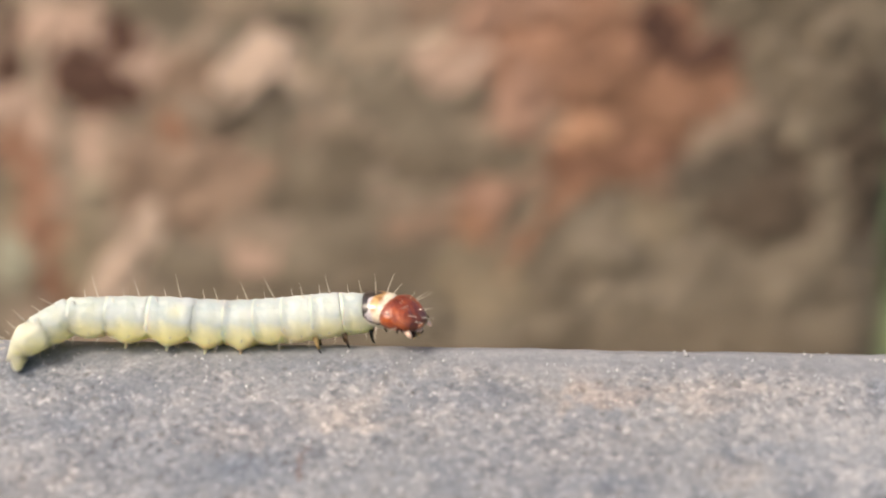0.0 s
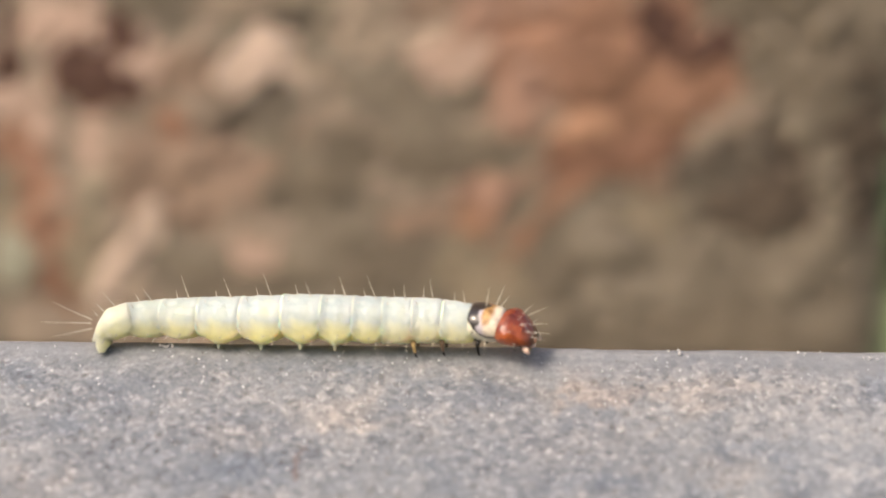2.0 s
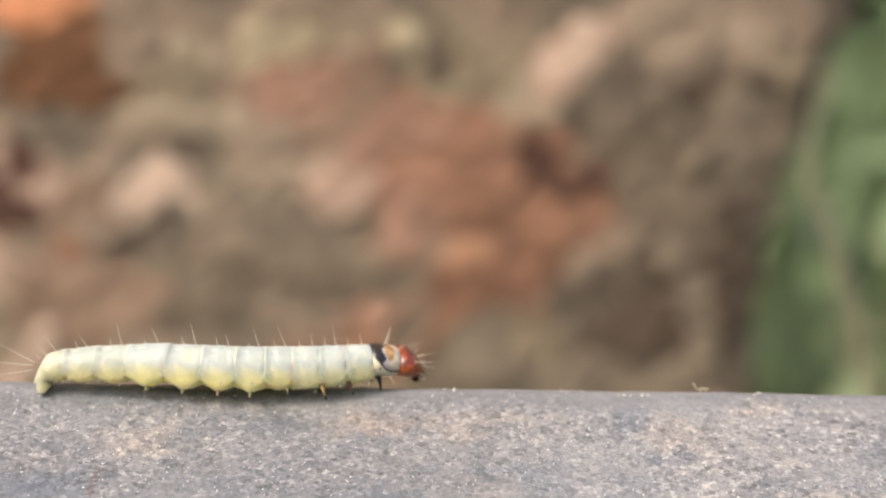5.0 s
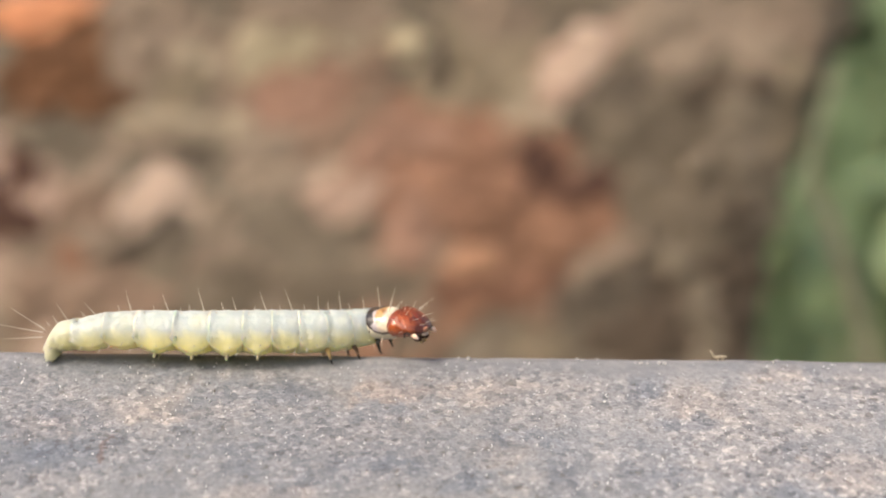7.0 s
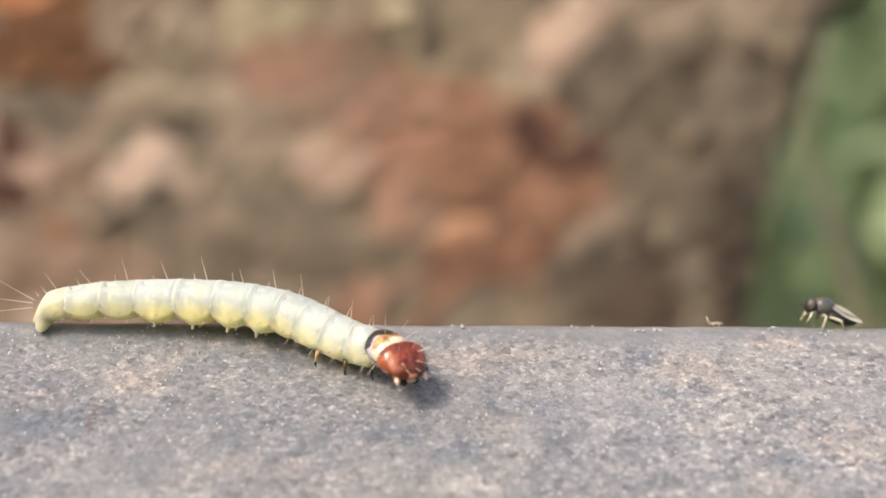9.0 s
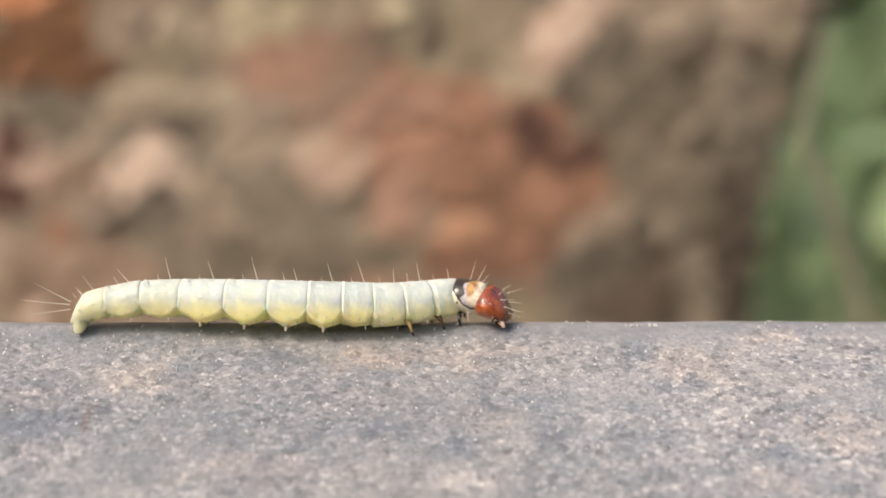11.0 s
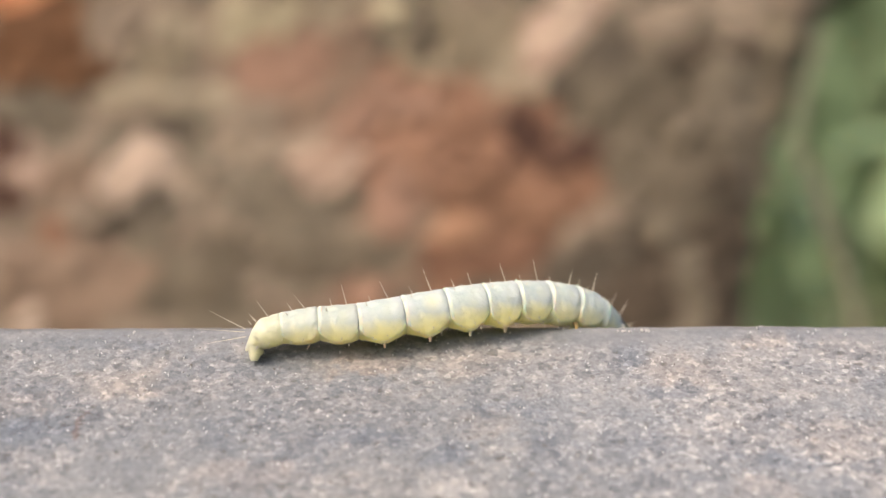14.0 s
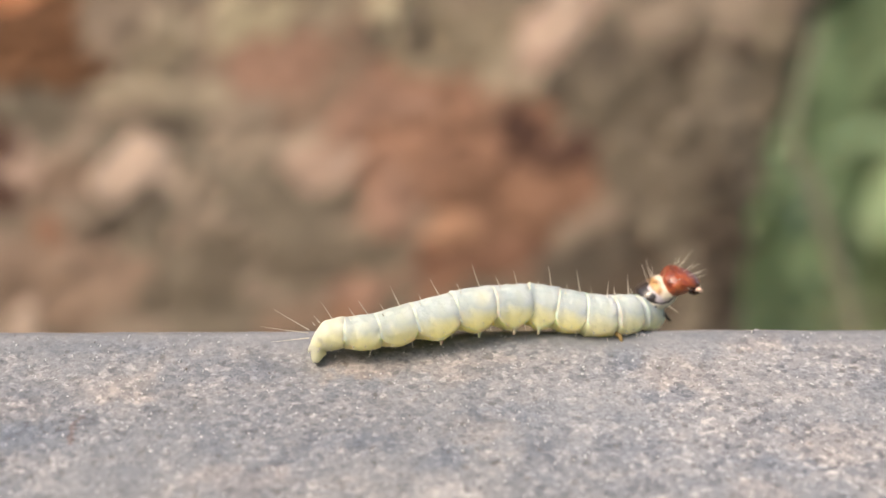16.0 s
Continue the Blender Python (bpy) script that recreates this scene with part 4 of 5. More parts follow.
def add_bristle(parent, x, roll, lean, length, radius):
    """A hair on a body ring: place along x, degrees round from the top, degrees of forward lean."""
    a = radians(roll)
    y, z = math.sin(a) * radius, math.cos(a) * radius
    m = pose(x * MM, y * MM, z * MM) @ pose(0, 0, 0, -roll, 0, 0) @ pose(0, 0, 0, 0, lean, 0) @ Matrix.Diagonal((0.8, 0.8, length, 1))
    part("bristle", HAIR, None, parent, m=m)


def proleg_mesh(side, r):
    """A slim pale stub under the swollen side of its segment."""
    y = side * 0.60 * r
    return tube([(0.0, y, -0.82 * r), (-0.01, y * 1.01, -0.98 * r), (-0.02, y, -1.05 * r), (-0.03, y * 0.98, -1.09 * r)], [0.15 * r, 0.065 * r, 0.05 * r, 0.05 * r], 12)


def thorax_leg(parent, side, r, x, reach, upper):
    """A short jointed leg: tapering upper part and black claw."""
    y = side * 0.45 * r
    part("leg", tube([(x - 0.10, y, -0.6 * r), (x - 0.02, y * 1.5, -0.90 * r), (x + 0.04, y * 1.55, -1.14 * r * reach)], [0.17, 0.078, 0.052], 10), upper, parent, "short jointed leg")
    part("claw", tube([(x + 0.03, y * 1.55, -1.13 * r * reach), (x + 0.06, y * 1.52, -1.25 * r * reach), (x + 0.12, y * 1.45, -1.33 * r * reach)], [0.054, 0.042, 0.02], 8), LEG_DARK, parent, "black claw")


caterpillar = new("caterpillar")
tagged(caterpillar, "pale green caterpillar with red-brown head crawling along the rail", "caterpillar")
rings_of_body = []
hair_rnd = random.Random(21)
for index, (kind, length, r0, r1) in enumerate(SEGMENTS):
    mat = SKIN_TAIL if index < 1 else SKIN_MID if index < 3 else SKIN_SPOT if index == 4 else SKIN_FRONT if index > 7 else SKIN
    seg = part(kind, segment_mesh(length, r0, r1, index * 5.3, mat, index == 0, kind == "proleg_segment", 0.24 if 1 < index < 6 else 0.14 if 5 < index < 8 else 0.03 if index > 7 else 0.16), mat, caterpillar)
    r = (r0 + r1) / 2
    rings_of_body.append(seg)
    if kind == "proleg_segment":
        for side in (-1, 1):
            part("proleg", proleg_mesh(side, r), FOOT, seg)
            part("hooks", blob((0.045 * r, 0.045 * r, 0.03), (-0.03, side * 0.59 * r, -1.09 * r), 2), HOOK, seg, "brown gripping hooks")
    if kind == "tail_segment":
        for side in (-1, 1):
            part("anal_proleg", tube([(0.24, side * 0.06, 0.06), (0.0, side * 0.09, -0.10), (-0.24, side * 0.12, -0.28), (-0.44, side * 0.15, -0.48), (-0.56, side * 0.18, -0.68), (-0.62, side * 0.20, -0.84), (-0.64, side * 0.20, -0.95)], [0.50, 0.52, 0.46, 0.36, 0.27, 0.20, 0.14], 22), SKIN_TAIL, seg)
        add_bristle(seg, -0.75, -40, -68, 2.0, 0.4)
        add_bristle(seg, -0.70, -12, -50, 1.7, 0.42)
        add_bristle(seg, -0.75, -75, -75, 1.6, 0.4)
    if kind == "thorax_segment":
        for side in (-1, 1):
            thorax_leg(seg, side, r, -0.45, 1.05, LEG_PALE if index == 9 else LEG_BROWN)
    lean = -26 + index * 2.0
    for roll, where, long in ((-14, 0.25, 0.95), (20, -0.15, 0.40), (-34, -0.30, 0.25), (-118, 0.1, 0.3), (-128, -0.25, 0.32), (-140, 0.3, 0.35), (115, 0.1, 0.4)):
        add_bristle(seg, where * length, roll + hair_rnd.uniform(-6, 6), lean + hair_rnd.uniform(-12, 8), long * hair_rnd.uniform(0.65, 1.2), r * 0.96)


def collar_mesh():
    rings = []
    n = 36
    for x, k in ((-0.76, 0.72), (-0.70, 0.87), (-0.6, 0.94), (-0.38, 0.985), (-0.1, 1.0), (0.2, 0.98), (0.42, 0.94), (0.54, 0.88), (0.62, 0.76), (0.64, 0.55)):
        ring = []
        for j in range(n):
            a = 2 * math.pi * j / n
            rr = 0.80 * k
            c, s = math.cos(a), math.sin(a)
            ring.append(Vector((x, c * rr * 1.14, s * rr * (0.92 if s > 0 else 0.86))) * MM)
        rings.append(ring)
    return loft(rings)


collar = part("collar", collar_mesh(), COLLAR, caterpillar, "black, tan and cream shield behind the head")
for side in (-1, 1):
    thorax_leg(collar, side, 0.9, -0.18, 1.0, LEG_DARK)
    part("spiracle", blob((0.04, 0.02, 0.055), (-0.40, side * 0.895, -0.12), 2), LEG_DARK, collar)
for roll, x, lean, long in ((-12, -0.1, 4, 1.0), (22, 0.2, 12, 0.8), (-35, 0.45, 25, 0.6), (-120, 0.1, 10, 0.7), (50, 0.3, 20, 0.6), (125, 0.1, 5, 0.7)):
    add_bristle(collar, x, roll, lean, long, 0.76)


def head_mesh():
    """Two rounded lobes with a groove between them, flattened towards the mouth; it faces along x."""
    bm = bmesh.new()
    bmesh.ops.create_uvsphere(bm, u_segments=40, v_segments=26, radius=1)
    for v in bm.verts:
        x, y, z = v.co
        lobe = 1 + 0.02 * min(1, abs(y) * 4) * max(0, z + 0.2)
        groove = 1 - 0.045 * math.exp(-(y / 0.08) ** 2) * max(0, min(1, z * 1.2 + x * 0.4))
        k = lobe * groove
        front = max(0, x)
        blunt = (1 - min(0.97, front ** 2)) ** -0.24
        wide = y * 1.10 * blunt * (1 - 0.20 * front)
        slim = 1 - 0.46 * max(0, (x + 0.3) / 1.3) ** 1.3
        zz = z * (0.74 if z > 0 else 0.66) * slim - 0.13 * front ** 1.5
        v.co = Vector((x * (1.18 if x > 0 else 0.68) * k, wide * k, zz * k)) * MM * 0.94
    return bm


head = part("head", head_mesh(), SHELL, caterpillar, "glossy red-brown head capsule")
part("clypeus", blob((0.10, 0.26, 0.12), (1.03, 0, -0.10), 2), CLYPEUS, head, "pinkish plate above the mouth")
part("lip", blob((0.10, 0.20, 0.06), (1.04, 0, -0.30), 2), PINK, head, "pinkish lip")
for side in (-1, 1):
    part("jaw", blob((0.20, 0.20, 0.13), (0.84, side * 0.24, -0.48), 2), MANDIBLE, head, "dark jaw")
    part("antenna", tube([(0.84, side * 0.56, -0.22), (1.02, side * 0.62, -0.27), (1.14, side * 0.64, -0.33)], [0.12, 0.10, 0.05], 8), PINK, head, "short pale antenna")
    part("palp", tube([(0.84, side * 0.14, -0.54), (0.98, side * 0.15, -0.66)], [0.09, 0.05], 8), LEG_PALE, head)
    for k in range(6):
        a = 0.5 + k * 0.62
        part("eyelet", blob((0.045, 0.045, 0.045), (0.70 + 0.13 * math.cos(a), side * (0.80 + 0.01 * k), -0.22 + 0.14 * math.sin(a)), 1), LEG_DARK, head)
    for x, y, z, rx, ry, long in ((0.40, 0.45, 0.58, -25, 45, 1.0), (0.66, 0.32, 0.34, -15, 65, 0.75), (0.1, 0.82, 0.35, -60, 30, 0.7), (0.5, 0.86, -0.05, -75, 45, 0.5), (0.80, 0.48, -0.16, -35, 80, 0.45), (0.20, 0.30, 0.66, -12, 20, 0.45), (0.86, 0.20, 0.12, -8, 70, 0.8)):
        m = pose(x * MM, side * y * MM, z * MM) @ pose(0, 0, 0, side * rx, ry, 0) @ Matrix.Diagonal((0.52, 0.52, long * 0.85, 1))
        part("bristle", HAIR, None, head, m=m)


# ---- small things on the rail ----
def build_straw():
    """A straw-coloured bit of dry plant on two stubs, one end bent up."""
    thing = new("straw_fragment")
    tagged(thing, "tiny dry straw fragment with an upturned end on the rail", "plant fragment")
    part("stalk", tube([(-0.18, 0, 0.15), (0.0, 0, 0.18), (0.2, 0.02, 0.19), (0.38, 0.04, 0.18)], [0.04, 0.06, 0.055, 0.04], 8), STRAW, thing)
    part("upturned_tip", tube([(-0.16, 0, 0.15), (-0.25, 0.0, 0.29), (-0.34, 0.0, 0.46)], [0.045, 0.035, 0.025], 7), STRAW, thing)
    for x in (0.0, 0.22):
        part("stub", tube([(x, 0, 0.18), (x - 0.03, 0, -0.03)], [0.035, 0.03], 6), STRAW, thing)
    return thing


straw = build_straw()


def build_crust(x, y, z, count, spread, seed):
    rnd = random.Random(seed)
    bm = bmesh.new()
    for _ in range(count):
        s = rnd.uniform(0.035, 0.085)
        p = Vector((x + rnd.gauss(0, spread), y + rnd.gauss(0, 0.2), z - 0.01))
        m = Matrix.Translation(p * MM) @ Euler((rnd.random() * 6, rnd.random() * 6, 0)).to_matrix().to_4x4() @ Matrix.Diagonal((s * MM * 1.4, s * MM, s * MM * 0.7, 1))
        bmesh.ops.create_icosphere(bm, subdivisions=1, radius=1, matrix=m)
    ob = new("crust", mesh_of("crust", bm, CRUST))
    tagged(ob, "whitish crust of grains on the rail's ridge", "crust", kind="stuff")


build_crust(12.5, -0.35, -0.09, 16, 0.4, 1)
build_crust(-16.1, -0.2, 0.0, 9, 0.2, 2)
build_crust(9.6, -0.15, 0.0, 5, 0.25, 3)
build_crust(17.6, -0.1, 0.0, 6, 0.3, 5)
build_crust(4.3, -0.2, 0.0, 4, 0.2, 6)


# ---- the fly ----
def build_fly():
    thing = new("fly")
    tagged(thing, "small black fly with grey thorax and pale wings", "fly")
    part("thorax", blob((0.50, 0.38, 0.40), (0.0, 0, 0.86), 3, 0.06, 1), FLY_GREY, thing, "grey dusted thorax")
    part("abdomen", blob((0.78, 0.36, 0.30), (0.80, 0, 0.58), 3, 0.05, 2), FLY_BLACK, thing)
    hd = part("head", blob((0.30, 0.36, 0.33), (-0.56, 0, 0.72), 3), FLY_BLACK, thing)
    for side in (-1, 1):
        part("eye", blob((0.20, 0.12, 0.25), (-0.60, side * 0.26, 0.78), 2), FLY_EYE, hd)
        part("antenna", tube([(-0.80, side * 0.08, 0.74), (-0.96, side * 0.12, 0.62)], [0.035, 0.02], 6), FLY_BLACK, hd)
        bm = bmesh.new()
        rows = []
        for i in range(9):
            u = i / 8
            half = 0.36 * math.sin(math.pi * min(1, 0.08 + u * 0.9)) ** 0.7
            rows.append([bm.verts.new(Vector((0.15 + 1.52 * u, side * (0.20 + 0.22 * u + 0.5 * s * half), 1.02 - 0.36 * u - 0.50 * s * half)) * MM) for s in (-1, -0.3, 0.4, 1)])
        for a, b in zip(rows, rows[1:]):
            for i in range(3):
                bm.faces.new((a[i], a[i + 1], b[i + 1], b[i]))
        part("wing", bm, WING, thing, "pale translucent wing")
        for hip, knee, foot in (((-0.3, 0.2, 0.56), (-0.55, 0.46, 0.46), (-0.66, 0.52, 0.0)), ((0.0, 0.22, 0.50), (0.05, 0.58, 0.46), (0.0, 0.70, -0.12)), ((0.3, 0.2, 0.50), (0.75, 0.48, 0.46), (1.12, 0.52, -0.05))):
            pts = [(a, side * b, c) for a, b, c in (hip, knee, foot)]
            part("leg", tube(pts, [0.085, 0.065, 0.035], 6), FLY_LEG, thing)
    return thing


fly = build_fly()


# ---- what moves ----
STANCES = []


def stance(t, spine, face, way):
    """One posture of the caterpillar: the middle line from tail to neck, the head's centre (millimetres) and where it faces."""
    STANCES.append((t, [Vector(p) for p in spine], Vector(face), Vector(way).normalized()))


def along(spine, s):
    """A place on the middle line at the share s of its length, and the way there."""
    n = len(spine) - 1
    k = min(n - 1, max(0, int(s * n)))
    q = s * n - k
    a, b, c, d = spine[max(k - 1, 0)], spine[k], spine[k + 1], spine[min(k + 2, n)]
    p = 0.5 * (2 * b + (c - a) * q + (2 * a - 5 * b + 4 * c - d) * q * q + (3 * b - a - 3 * c + d) * q ** 3)
    w = 0.5 * ((c - a) + 2 * (2 * a - 5 * b + 4 * c - d) * q + 3 * (3 * b - a - 3 * c + d) * q * q)
    return p, w.normalized()


def frame_of(p, way, up=Vector((0, 0.06, 1))):
    y = up.cross(way).normalized()
    z = way.cross(y)
    return Matrix.Translation(p * MM) @ Matrix((way, y, z)).transposed().to_4x4()


def motions():
    stance(0, [(-21.95, -1.68, -0.17), (-21.14, -1.08, 0.46), (-20.01, -0.53, 0.98), (-18.71, -0.38, 1.02), (-17.41, -0.24, 0.98), (-16.10, -0.14, 0.92), (-14.79, 0.02, 0.81), (-13.48, 0.08, 0.77), (-12.18, 0.08, 0.86), (-10.88, 0.09, 1.01), (-9.58, 0.15, 1.18), (-8.30, 0.40, 1.24)], (-6.91, -0.13, 1.40), (0.80, -0.53, -0.28))
    stance(0.5, [(-22.02, -1.66, -0.15), (-21.25, -1.02, 0.49), (-20.03, -0.48, 0.96), (-18.68, -0.39, 1.00), (-17.33, -0.26, 0.98), (-15.98, -0.19, 0.98), (-14.63, -0.10, 0.95), (-13.28, -0.02, 0.93), (-11.94, 0.03, 0.99), (-10.59, 0.05, 1.13), (-9.25, 0.22, 1.16), (-7.91, 0.41, 1.20)], (-6.51, -0.33, 0.99), (0.60, -0.64, -0.48))
    stance(1, [(-20.63, -1.24, 0.14), (-19.84, -0.60, 0.77), (-18.59, -0.02, 0.92), (-17.27, -0.04, 0.99), (-15.95, -0.05, 0.98), (-14.63, -0.01, 0.98), (-13.31, 0.07, 0.98), (-12.00, 0.16, 1.09), (-10.69, 0.19, 1.36), (-9.39, 0.31, 1.53), (-8.07, 0.39, 1.57), (-6.77, 0.40, 1.34)], (-4.96, 0.11, 1.02), (0.82, -0.24, -0.52))
    stance(1.5, [(-20.59, -1.30, 0.10), (-19.63, -0.74, 0.70), (-18.21, -0.20, 0.82), (-16.76, -0.17, 0.88), (-15.31, -0.13, 0.90), (-13.85, -0.12, 0.94), (-12.40, -0.10, 0.97), (-10.95, -0.12, 1.02), (-9.50, -0.18, 1.07), (-8.05, -0.32, 1.19), (-6.61, -0.48, 1.15), (-5.19, -0.75, 0.99)], (-3.92, -1.72, 0.62), (0.57, -0.70, -0.43))
    stance(2, [(-18.76, -0.78, 0.47), (-17.70, -0.30, 0.92), (-16.33, -0.06, 0.99), (-14.96, -0.11, 1.03), (-13.58, -0.14, 1.04), (-12.21, -0.19, 1.07), (-10.83, -0.26, 1.14), (-9.46, -0.28, 1.13), (-8.08, -0.31, 1.10), (-6.71, -0.35, 1.10), (-5.34, -0.42, 1.13), (-3.97, -0.54, 1.07)], (-2.30, -0.94, 1.06), (0.89, -0.29, -0.36))
    stance(2.5, [(-18.61, -0.83, 0.44), (-17.43, -0.45, 0.82), (-15.98, -0.42, 0.86), (-14.53, -0.43, 0.93), (-13.07, -0.45, 0.96), (-11.62, -0.48, 1.01), (-10.17, -0.54, 1.03), (-8.72, -0.66, 1.06), (-7.27, -0.81, 0.99), (-5.84, -1.00, 0.89), (-4.42, -1.27, 0.68), (-3.06, -1.68, 0.40)], (-2.34, -2.92, -0.04), (0.30, -0.70, -0.64))
    stance(3, [(-18.48, -0.68, 0.52), (-17.13, -0.50, 0.78), (-15.66, -0.48, 0.88), (-14.19, -0.49, 0.96), (-12.72, -0.51, 0.99), (-11.26, -0.55, 1.07), (-9.79, -0.60, 1.07), (-8.32, -0.68, 1.04), (-6.86, -0.77, 0.97), (-5.39, -0.86, 0.92), (-3.92, -0.94, 0.88), (-2.46, -0.99, 0.87)], (-0.59, -1.11, 0.97), (0.87, -0.16, -0.47))
    stance(3.5, [(-16.18, -0.84, 0.43), (-14.97, -0.69, 0.68), (-13.58, -0.69, 0.76), (-12.18, -0.68, 0.96), (-10.79, -0.66, 1.06), (-9.39, -0.67, 1.06), (-8.00, -0.70, 1.05), (-6.61, -0.75, 0.99), (-5.21, -0.81, 0.92), (-3.82, -0.85, 0.90), (-2.42, -0.86, 0.91), (-1.03, -0.84, 0.95)], (0.89, -0.87, 0.92), (0.94, 0.04, -0.33))
    stance(4, [(-13.62, -0.94, 0.36), (-12.47, -0.75, 0.80), (-11.12, -0.77, 0.92), (-9.76, -0.82, 0.95), (-8.40, -0.85, 0.94), (-7.04, -0.88, 0.94), (-5.68, -0.92, 0.93), (-4.32, -0.95, 0.91), (-2.96, -0.99, 0.87), (-1.60, -1.04, 0.83), (-0.24, -1.08, 0.79), (1.12, -1.09, 0.81)], (3.03, -1.13, 0.95), (0.93, -0.22, -0.30))
    stance(4.5, [(-13.48, -0.97, 0.35), (-12.54, -0.53, 0.84), (-11.27, -0.46, 0.91), (-9.99, -0.49, 0.99), (-8.72, -0.53, 1.01), (-7.44, -0.57, 1.04), (-6.17, -0.60, 1.02), (-4.89, -0.59, 1.02), (-3.62, -0.54, 1.03), (-2.35, -0.39, 1.05), (-1.12, -0.08, 1.09), (0.06, 0.41, 1.20)], (1.85, 0.48, 1.65), (0.97, -0.04, -0.24))
    stance(4.7, [(-13.59, -0.96, 0.35), (-12.49, -0.71, 0.80), (-11.18, -0.71, 0.90), (-9.87, -0.77, 0.91), (-8.55, -0.85, 0.96), (-7.24, -0.91, 0.91), (-5.93, -0.96, 0.86), (-4.62, -0.98, 0.83), (-3.30, -0.95, 0.85), (-1.99, -0.85, 0.89), (-0.69, -0.67, 0.97), (0.59, -0.42, 1.09)], (2.11, 0.41, 0.96), (0.76, 0.55, -0.36))
    stance(6.8, [(-13.63, -0.81, 0.45), (-12.41, -0.87, 0.70), (-11.14, -0.91, 0.90), (-9.87, -0.94, 0.92), (-8.60, -0.96, 0.90), (-7.33, -0.97, 0.85), (-6.05, -0.97, 0.88), (-4.78, -0.94, 0.90), (-3.51, -0.86, 0.89), (-2.26, -0.62, 0.92), (-1.07, -0.18, 1.02), (0.05, 0.40, 1.18)], (1.69, 0.11, 2.08), (0.89, -0.44, 0.10))
    stance(7, [(-13.58, -0.78, 0.46), (-12.40, -0.74, 0.76), (-11.15, -0.73, 0.98), (-9.89, -0.74, 1.02), (-8.63, -0.75, 1.00), (-7.37, -0.74, 0.97), (-6.11, -0.73, 0.98), (-4.85, -0.69, 1.00), (-3.59, -0.61, 1.02), (-2.35, -0.42, 1.04), (-1.14, -0.08, 1.09), (0.02, 0.40, 1.23)], (1.65, -0.44, 1.51), (0.80, -0.59, -0.12))
    stance(7.5, [(-13.48, -0.95, 0.35), (-12.30, -0.84, 0.66), (-11.03, -0.82, 0.92), (-9.75, -0.84, 0.96), (-8.47, -0.86, 0.95), (-7.19, -0.89, 0.92), (-5.91, -0.93, 0.91), (-4.64, -1.00, 0.90), (-3.37, -1.12, 0.85), (-2.11, -1.32, 0.71), (-0.90, -1.63, 0.44), (0.21, -2.14, 0.07)], (1.17, -2.90, -0.73), (0.24, -0.62, -0.74))
    stance(8, [(-13.42, -1.05, 0.28), (-12.23, -0.88, 0.71), (-10.94, -0.83, 0.92), (-9.63, -0.81, 0.97), (-8.32, -0.82, 0.98), (-7.01, -0.86, 0.96), (-5.70, -0.92, 0.96), (-4.40, -1.04, 0.91), (-3.12, -1.26, 0.75), (-1.88, -1.58, 0.49), (-0.68, -1.97, 0.15), (0.51, -2.44, -0.14)], (1.39, -3.42, -0.75), (0.22, -0.70, -0.66))
    stance(8.5, [(-13.41, -1.05, 0.29), (-12.21, -0.80, 0.79), (-10.89, -0.70, 0.92), (-9.56, -0.67, 0.94), (-8.22, -0.69, 0.91), (-6.89, -0.76, 0.89), (-5.55, -0.87, 0.89), (-4.23, -1.04, 0.89), (-2.92, -1.30, 0.72), (-1.66, -1.61, 0.40), (-0.37, -1.89, 0.17), (0.93, -2.16, 0.05)], (2.45, -2.97, 0.12), (0.76, -0.60, -0.25))
    stance(9, [(-13.50, -0.90, 0.39), (-12.22, -0.79, 0.82), (-10.87, -0.76, 0.97), (-9.50, -0.77, 1.00), (-8.14, -0.81, 1.01), (-6.78, -0.91, 0.98), (-5.42, -1.07, 0.91), (-4.09, -1.32, 0.75), (-2.80, -1.67, 0.48), (-1.60, -2.15, 0.04), (-0.43, -2.69, -0.41), (0.79, -3.22, -0.71)], (1.83, -4.28, -0.92), (0.44, -0.74, -0.51))
    stance(9.2, [(-13.61, -0.74, 0.49), (-12.32, -0.48, 0.94), (-10.91, -0.43, 1.06), (-9.50, -0.44, 1.11), (-8.10, -0.52, 1.11), (-6.69, -0.66, 1.06), (-5.30, -0.88, 0.99), (-3.93, -1.18, 0.81), (-2.62, -1.57, 0.51), (-1.37, -2.03, 0.04), (-0.04, -2.40, -0.24), (1.35, -2.63, -0.27)], (3.08, -3.41, -0.11), (0.84, -0.52, -0.12))
    stance(11.3, [(-11.39, -1.07, 0.27), (-10.12, -0.74, 0.77), (-8.61, -0.73, 0.99), (-7.09, -0.80, 0.98), (-5.58, -0.87, 0.94), (-4.06, -0.94, 0.89), (-2.54, -0.98, 0.85), (-1.03, -0.96, 0.83), (0.49, -0.83, 0.84), (1.98, -0.59, 0.90), (3.44, -0.20, 1.09), (4.80, 0.41, 1.29)], (6.25, 0.08, 1.07), (0.81, -0.12, -0.57))
    stance(11.5, [(-9.29, -1.62, -0.12), (-8.39, -1.13, 0.59), (-6.97, -1.05, 0.85), (-5.55, -1.09, 0.83), (-4.13, -1.13, 0.77), (-2.70, -1.16, 0.73), (-1.28, -1.15, 0.71), (0.15, -1.09, 0.75), (1.57, -0.96, 0.83), (2.96, -0.71, 0.95), (4.32, -0.32, 1.09), (5.54, 0.40, 1.15)], (7.18, 0.14, 0.93), (0.76, -0.13, -0.64))
